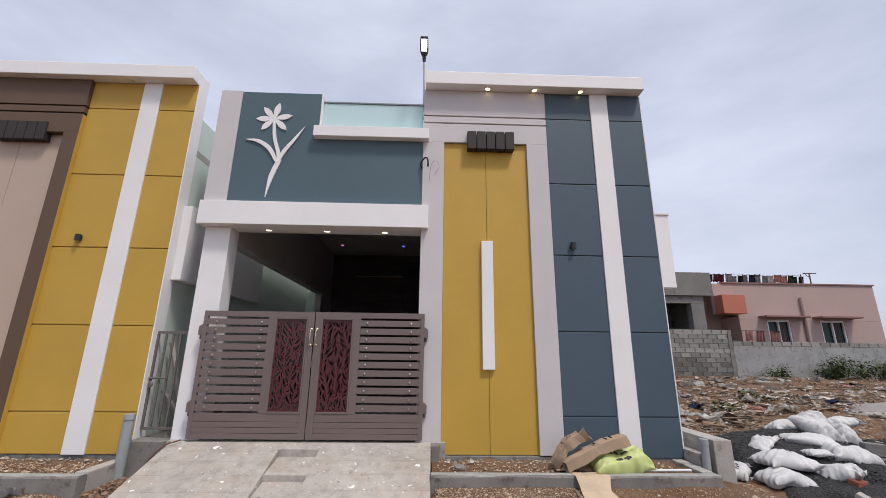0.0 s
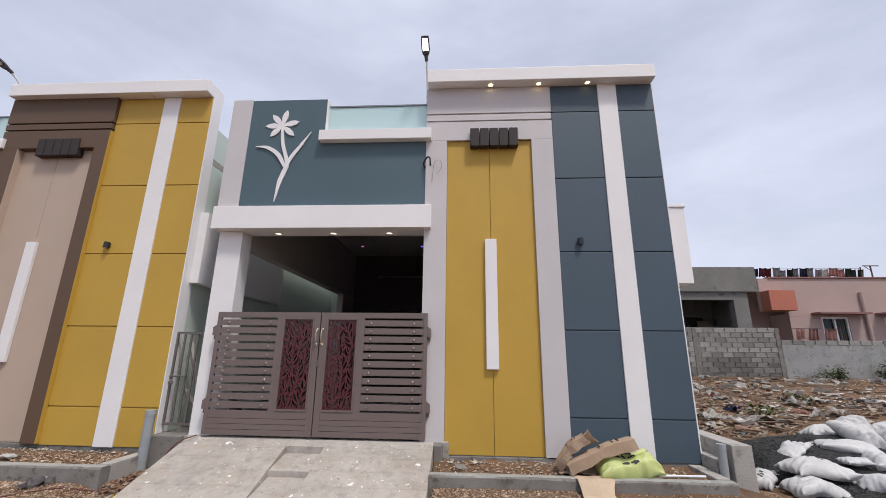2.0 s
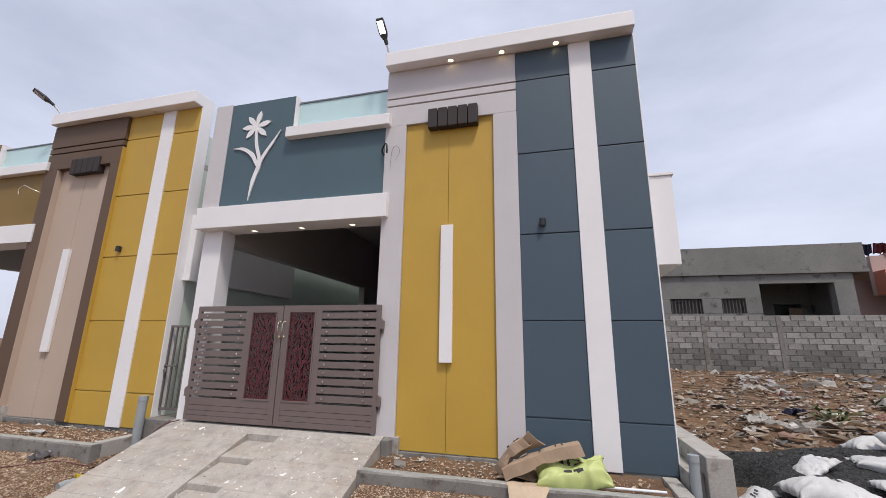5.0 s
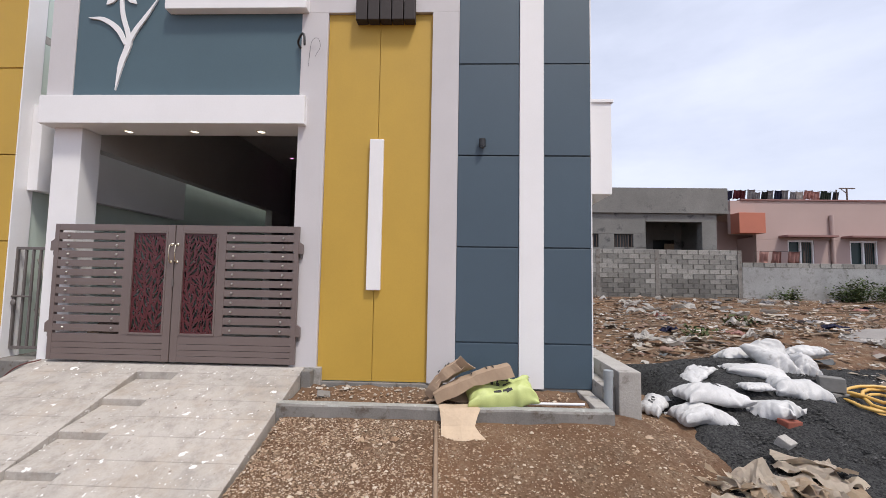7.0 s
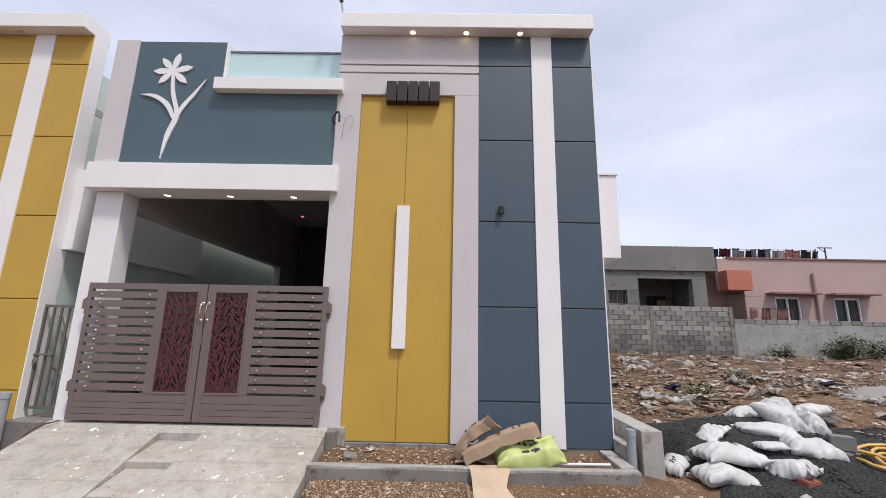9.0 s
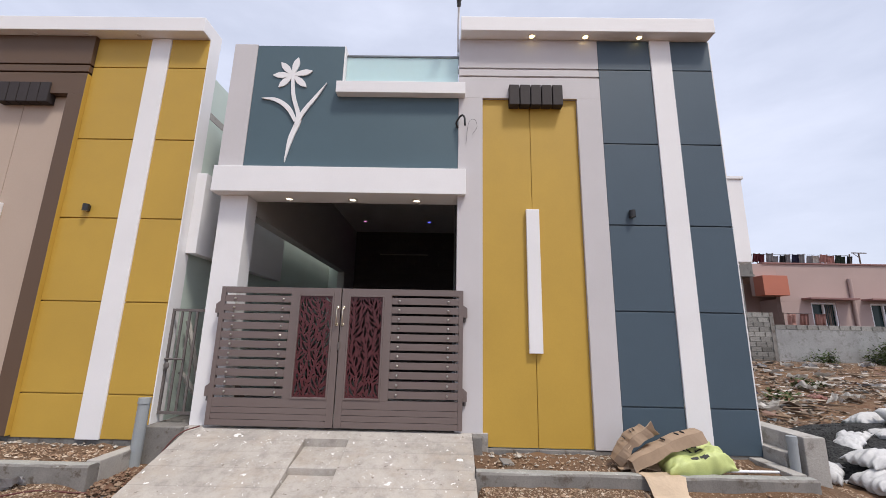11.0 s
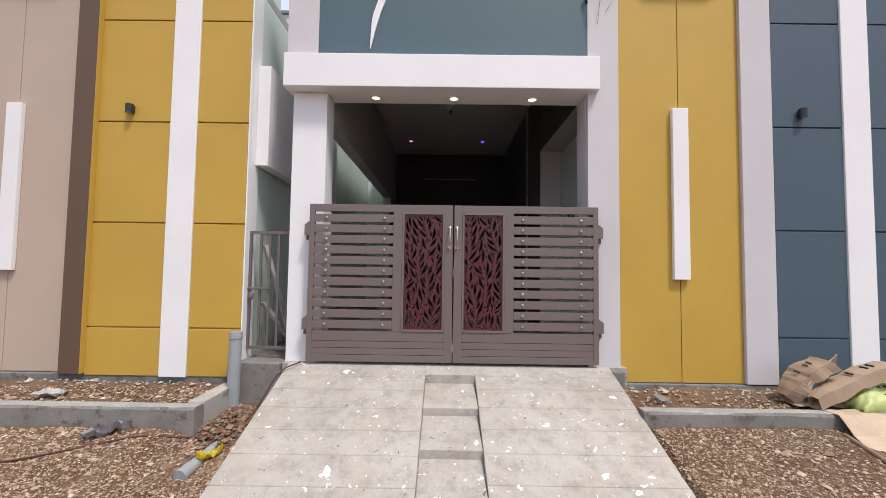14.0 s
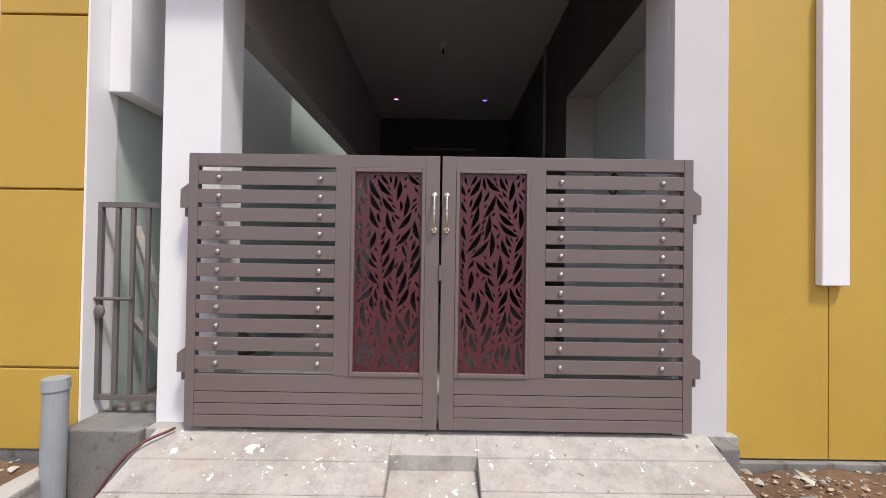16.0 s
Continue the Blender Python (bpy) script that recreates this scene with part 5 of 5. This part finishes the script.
# ---- cartons and lime bag on the kerb ----
def carton(name, corners, m, label, thick=0.006):
    """A bent board through rows of points."""
    bm = bmesh.new()
    g = [[bm.verts.new(p) for p in row] for row in corners]
    for a, b in zip(g, g[1:]):
        for k in range(len(a) - 1):
            bm.faces.new((a[k], b[k], b[k + 1], a[k + 1]))
    bmesh.ops.subdivide_edges(bm, edges=bm.edges[:], cuts=3, use_grid_fill=True)
    for v in bm.verts:
        v.co += Vector((noise.noise(v.co * 9), noise.noise(v.co * 9 + Vector((5, 0, 0))), noise.noise(v.co * 9 + Vector((0, 7, 0))))) * 0.012
    bmesh.ops.recalc_face_normals(bm, faces=bm.faces)
    bmesh.ops.solidify(bm, geom=bm.faces[:], thickness=thick)
    return solo(name, bm, m, label, "cardboard", "flattened cartons")


def rolled_carton(a, b, w, h, m, label, seed):
    """A long carton crushed flat into an open sleeve from a to b."""
    a, b = Vector(a), Vector(b)
    d = (b - a).normalized()
    side = d.cross(Vector((0, 0, 1))).normalized()
    up = side.cross(d)
    bm = bmesh.new()
    rings = []
    n = 14
    for i in range(n + 1):
        t = i / n
        kink = 1 - 0.35 * math.exp(-((t - 0.48) / 0.06) ** 2)
        c = a.lerp(b, t) + up * (0.035 * math.sin(math.pi * t) + 0.012 * noise.noise(Vector((t * 5, seed, 0))))
        ring = []
        for u, v in ((-1, -0.85), (-0.96, 0.75), (-0.1, 0.98), (0.92, 0.88), (1, -0.8), (0.1, -0.95)):
            q = 1 + 0.16 * noise.noise(Vector((t * 4 + seed, u * 2, v * 2)))
            ring.append(bm.verts.new(c + side * u * w / 2 * q * (0.55 + 0.45 * min(1, t * 3)) + up * v * h / 2 * q * kink))
        rings.append(ring)
    for p, q in zip(rings, rings[1:]):
        for k in range(6):
            bm.faces.new((p[k], p[(k + 1) % 6], q[(k + 1) % 6], q[k]))
    bmesh.ops.recalc_face_normals(bm, faces=bm.faces)
    bmesh.ops.solidify(bm, geom=bm.faces[:], thickness=0.005)
    ob = solo("carton", bm, m, label, "cardboard", "flattened cartons")
    for t0 in (0.52, 0.72, 0.80):
        p = a.lerp(b, t0) + up * (h * 0.5 + 0.026 + 0.035 * math.sin(math.pi * t0) - 0.03)
        pm = bmesh.new()
        box(pm, -0.004, 0.004, -0.03, 0.03, 0.0, 0.012)
        pm.transform(Matrix.Translation(p) @ Matrix((d, side, up)).transposed().to_4x4())
        part("print_mark", pm, INK, ob, "dark print")
    return ob


rolled_carton((1.40, 4.47, 0.42), (2.07, 4.57, 0.67), 0.17, 0.115, CARD, "long crushed brown cardboard carton across the kerb", 1.0)
rolled_carton((1.34, 4.66, 0.40), (1.62, 4.62, 0.70), 0.26, 0.10, CARD, "crushed brown cardboard carton leaning on the heap", 4.0)
carton("carton", [[(1.41, 4.53, 0.55), (1.50, 4.72, 0.50)], [(1.52, 4.52, 0.67), (1.63, 4.70, 0.60)], [(1.62, 4.51, 0.79), (1.76, 4.66, 0.65)]], CARD_LIGHT, "folded pale cardboard top of a crushed carton")
carton("carton", [[(1.32, 4.52, 0.375), (1.36, 4.74, 0.37)], [(1.50, 4.50, 0.40), (1.56, 4.72, 0.44)], [(1.66, 4.50, 0.38), (1.78, 4.68, 0.40)]], CARD, "flat brown cardboard under the crushed carton")
carton("carton", [[(1.44, 4.45, 0.383), (1.62, 4.46, 0.387), (1.76, 4.45, 0.385)], [(1.45, 4.325, 0.385), (1.62, 4.322, 0.389), (1.79, 4.325, 0.383)], [(1.46, 4.235, 0.27), (1.63, 4.22, 0.29), (1.74, 4.22, 0.28)], [(1.48, 4.13, 0.205), (1.64, 4.10, 0.21), (1.83, 4.12, 0.21)]], CARD_LIGHT, "pale torn cardboard flap hanging over the kerb")
lb = drop("lime_bag", sack(22, 0.64, 0.36, 0.26), LIME_BAG, (1.98, 4.57, 0.455), (22, -7, 4), "lime green woven bag with black print on the kerb", "bag")
part("print_mark", sack_marks(22, 0.64, 0.36, 0.26, ((-0.25, -0.18, -0.1, 0.5), (-0.25, 0.0, 0.42, 0.5), (-0.07, 0.0, -0.1, 0.5), (0.1, 0.28, -0.05, 0.03), (0.1, 0.28, 0.3, 0.38), (-0.2, 0.0, -0.6, -0.45), (0.05, 0.3, -0.6, -0.45))), INK, lb, "black print").matrix_parent_inverse = Matrix()
solo("white_pipe", C((2.22, 4.50, 0.39), (2.72, 4.53, 0.385), 0.012), POLE_WHITE, "thin white plastic pipe lying on the bed", "pipe")
solo("wooden_stick", sweep(bmesh.new(), [(1.42, 4.27, 0.265), (1.44, 3.9, 0.175), (1.46, 3.5, 0.07), (1.47, 3.2, 0.0)], 0.017, 6), WOOD, "straight wooden stick lying on the gravel", "stick", smooth=True)
drop("broken_tile", B(-0.06, 0.06, -0.05, 0.05, 0, 0.012, 0.003), CONCRETE, (0.34, 4.68, 0.37), (15, 10, 20), "broken grey tile on the planting bed", "tile")
drop("paper_scrap", crumpled(0.2, 0.17, 55, 0.02), PAPER, (-4.62, 4.62, 0.345), (0, 6, 20), "white paper scrap on the planting bed", "paper")
drop("film_scrap", crumpled(0.24, 0.17, 56, 0.06), GREY_FILM, (-3.86, 4.24, 0.16), (-14, 0, 25), "crumpled clear plastic film beside the kerb", "plastic film", smooth=False)
drop("yellow_scrap", crumpled(0.16, 0.07, 57, 0.04), YELLOW_FILM, (-3.06, 4.17, 0.07), (-14, 0, 40), "yellow plastic strip beside a pipe end", "plastic film", smooth=False)
pe = thing("pipe_offcut", (-3.13, 4.2, 0.05), "grey pvc pipe offcut lying in the trench", "pipe")
part("shaft", C((-3.14, 4.06, 0.045), (-3.10, 4.36, 0.09), 0.038, seg=18), PVC, pe)
part("socket", C((-3.15, 3.99, 0.035), (-3.138, 4.08, 0.048), 0.046, 0.044, seg=18), PVC, pe)
line = [(x, y, float(lay(x, y)) + 0.012) for x, y in ((-6.2, 3.75), (-5.2, 3.85), (-4.4, 3.95), (-3.95, 4.10), (-3.6, 4.24), (-3.35, 4.30), (-3.12, 4.42))]
line += [(-2.98, 4.60, 0.22), (-2.85, 4.80, 0.50), (-2.72, 4.95, 0.565)]
solo("ground_cable", sweep(bmesh.new(), smooth_line(line, 6), 0.007, 6), CABLE, "dark red cable trailing over the gravel to the gate", "cable", smooth=True)

# wires left hanging from the towers
w1 = thing("wire_tail", (-0.142, 4.99, 4.05), "bent black wire tail sticking out beside the panel", "wire", "wire tails")
part("conductor", sweep(bmesh.new(), smooth_line([(-0.145, 5.0, 3.93), (-0.165, 4.97, 3.98), (-0.115, 4.93, 4.045), (-0.075, 4.90, 4.02), (-0.065, 4.90, 3.91)], 6), 0.012, 6), BLACK, w1, smooth=True)
part("thin_wire", sweep(bmesh.new(), smooth_line([(-0.05, 4.985, 3.72), (-0.02, 4.97, 3.98), (0.05, 4.96, 4.02), (0.08, 4.965, 3.93), (0.02, 4.98, 3.83)], 6), 0.002, 4), BLACK, w1)
w2 = thing("wire_tail", (-6.45, 5.0, 3.95), "bent bare wire tail sticking out of the wall", "wire", "wire tails")
part("conductor", sweep(bmesh.new(), smooth_line([(-6.40, 5.065, 3.93), (-6.50, 4.95, 3.98), (-6.66, 4.92, 4.05), (-6.74, 4.90, 3.98), (-6.72, 4.90, 3.88)], 6), 0.010, 6), BRASS, w2, smooth=True)
mt = thing("meter_box", (0.12, 6.4, 2.0), "small pipe ring and valve on the niche wall", "valve")
rg_ = bmesh.new()
sweep(rg_, [(0.15, 6.45 + 0.09 * math.cos(a), 2.12 + 0.09 * math.sin(a)) for a in np.linspace(0, 6.2, 18)], 0.012, 6)
part("ring", rg_, BLACK, mt, smooth=True)
part("valve", B(0.10, 0.20, 5.75, 5.85, 1.95, 2.12, 0.01), PVC, mt)
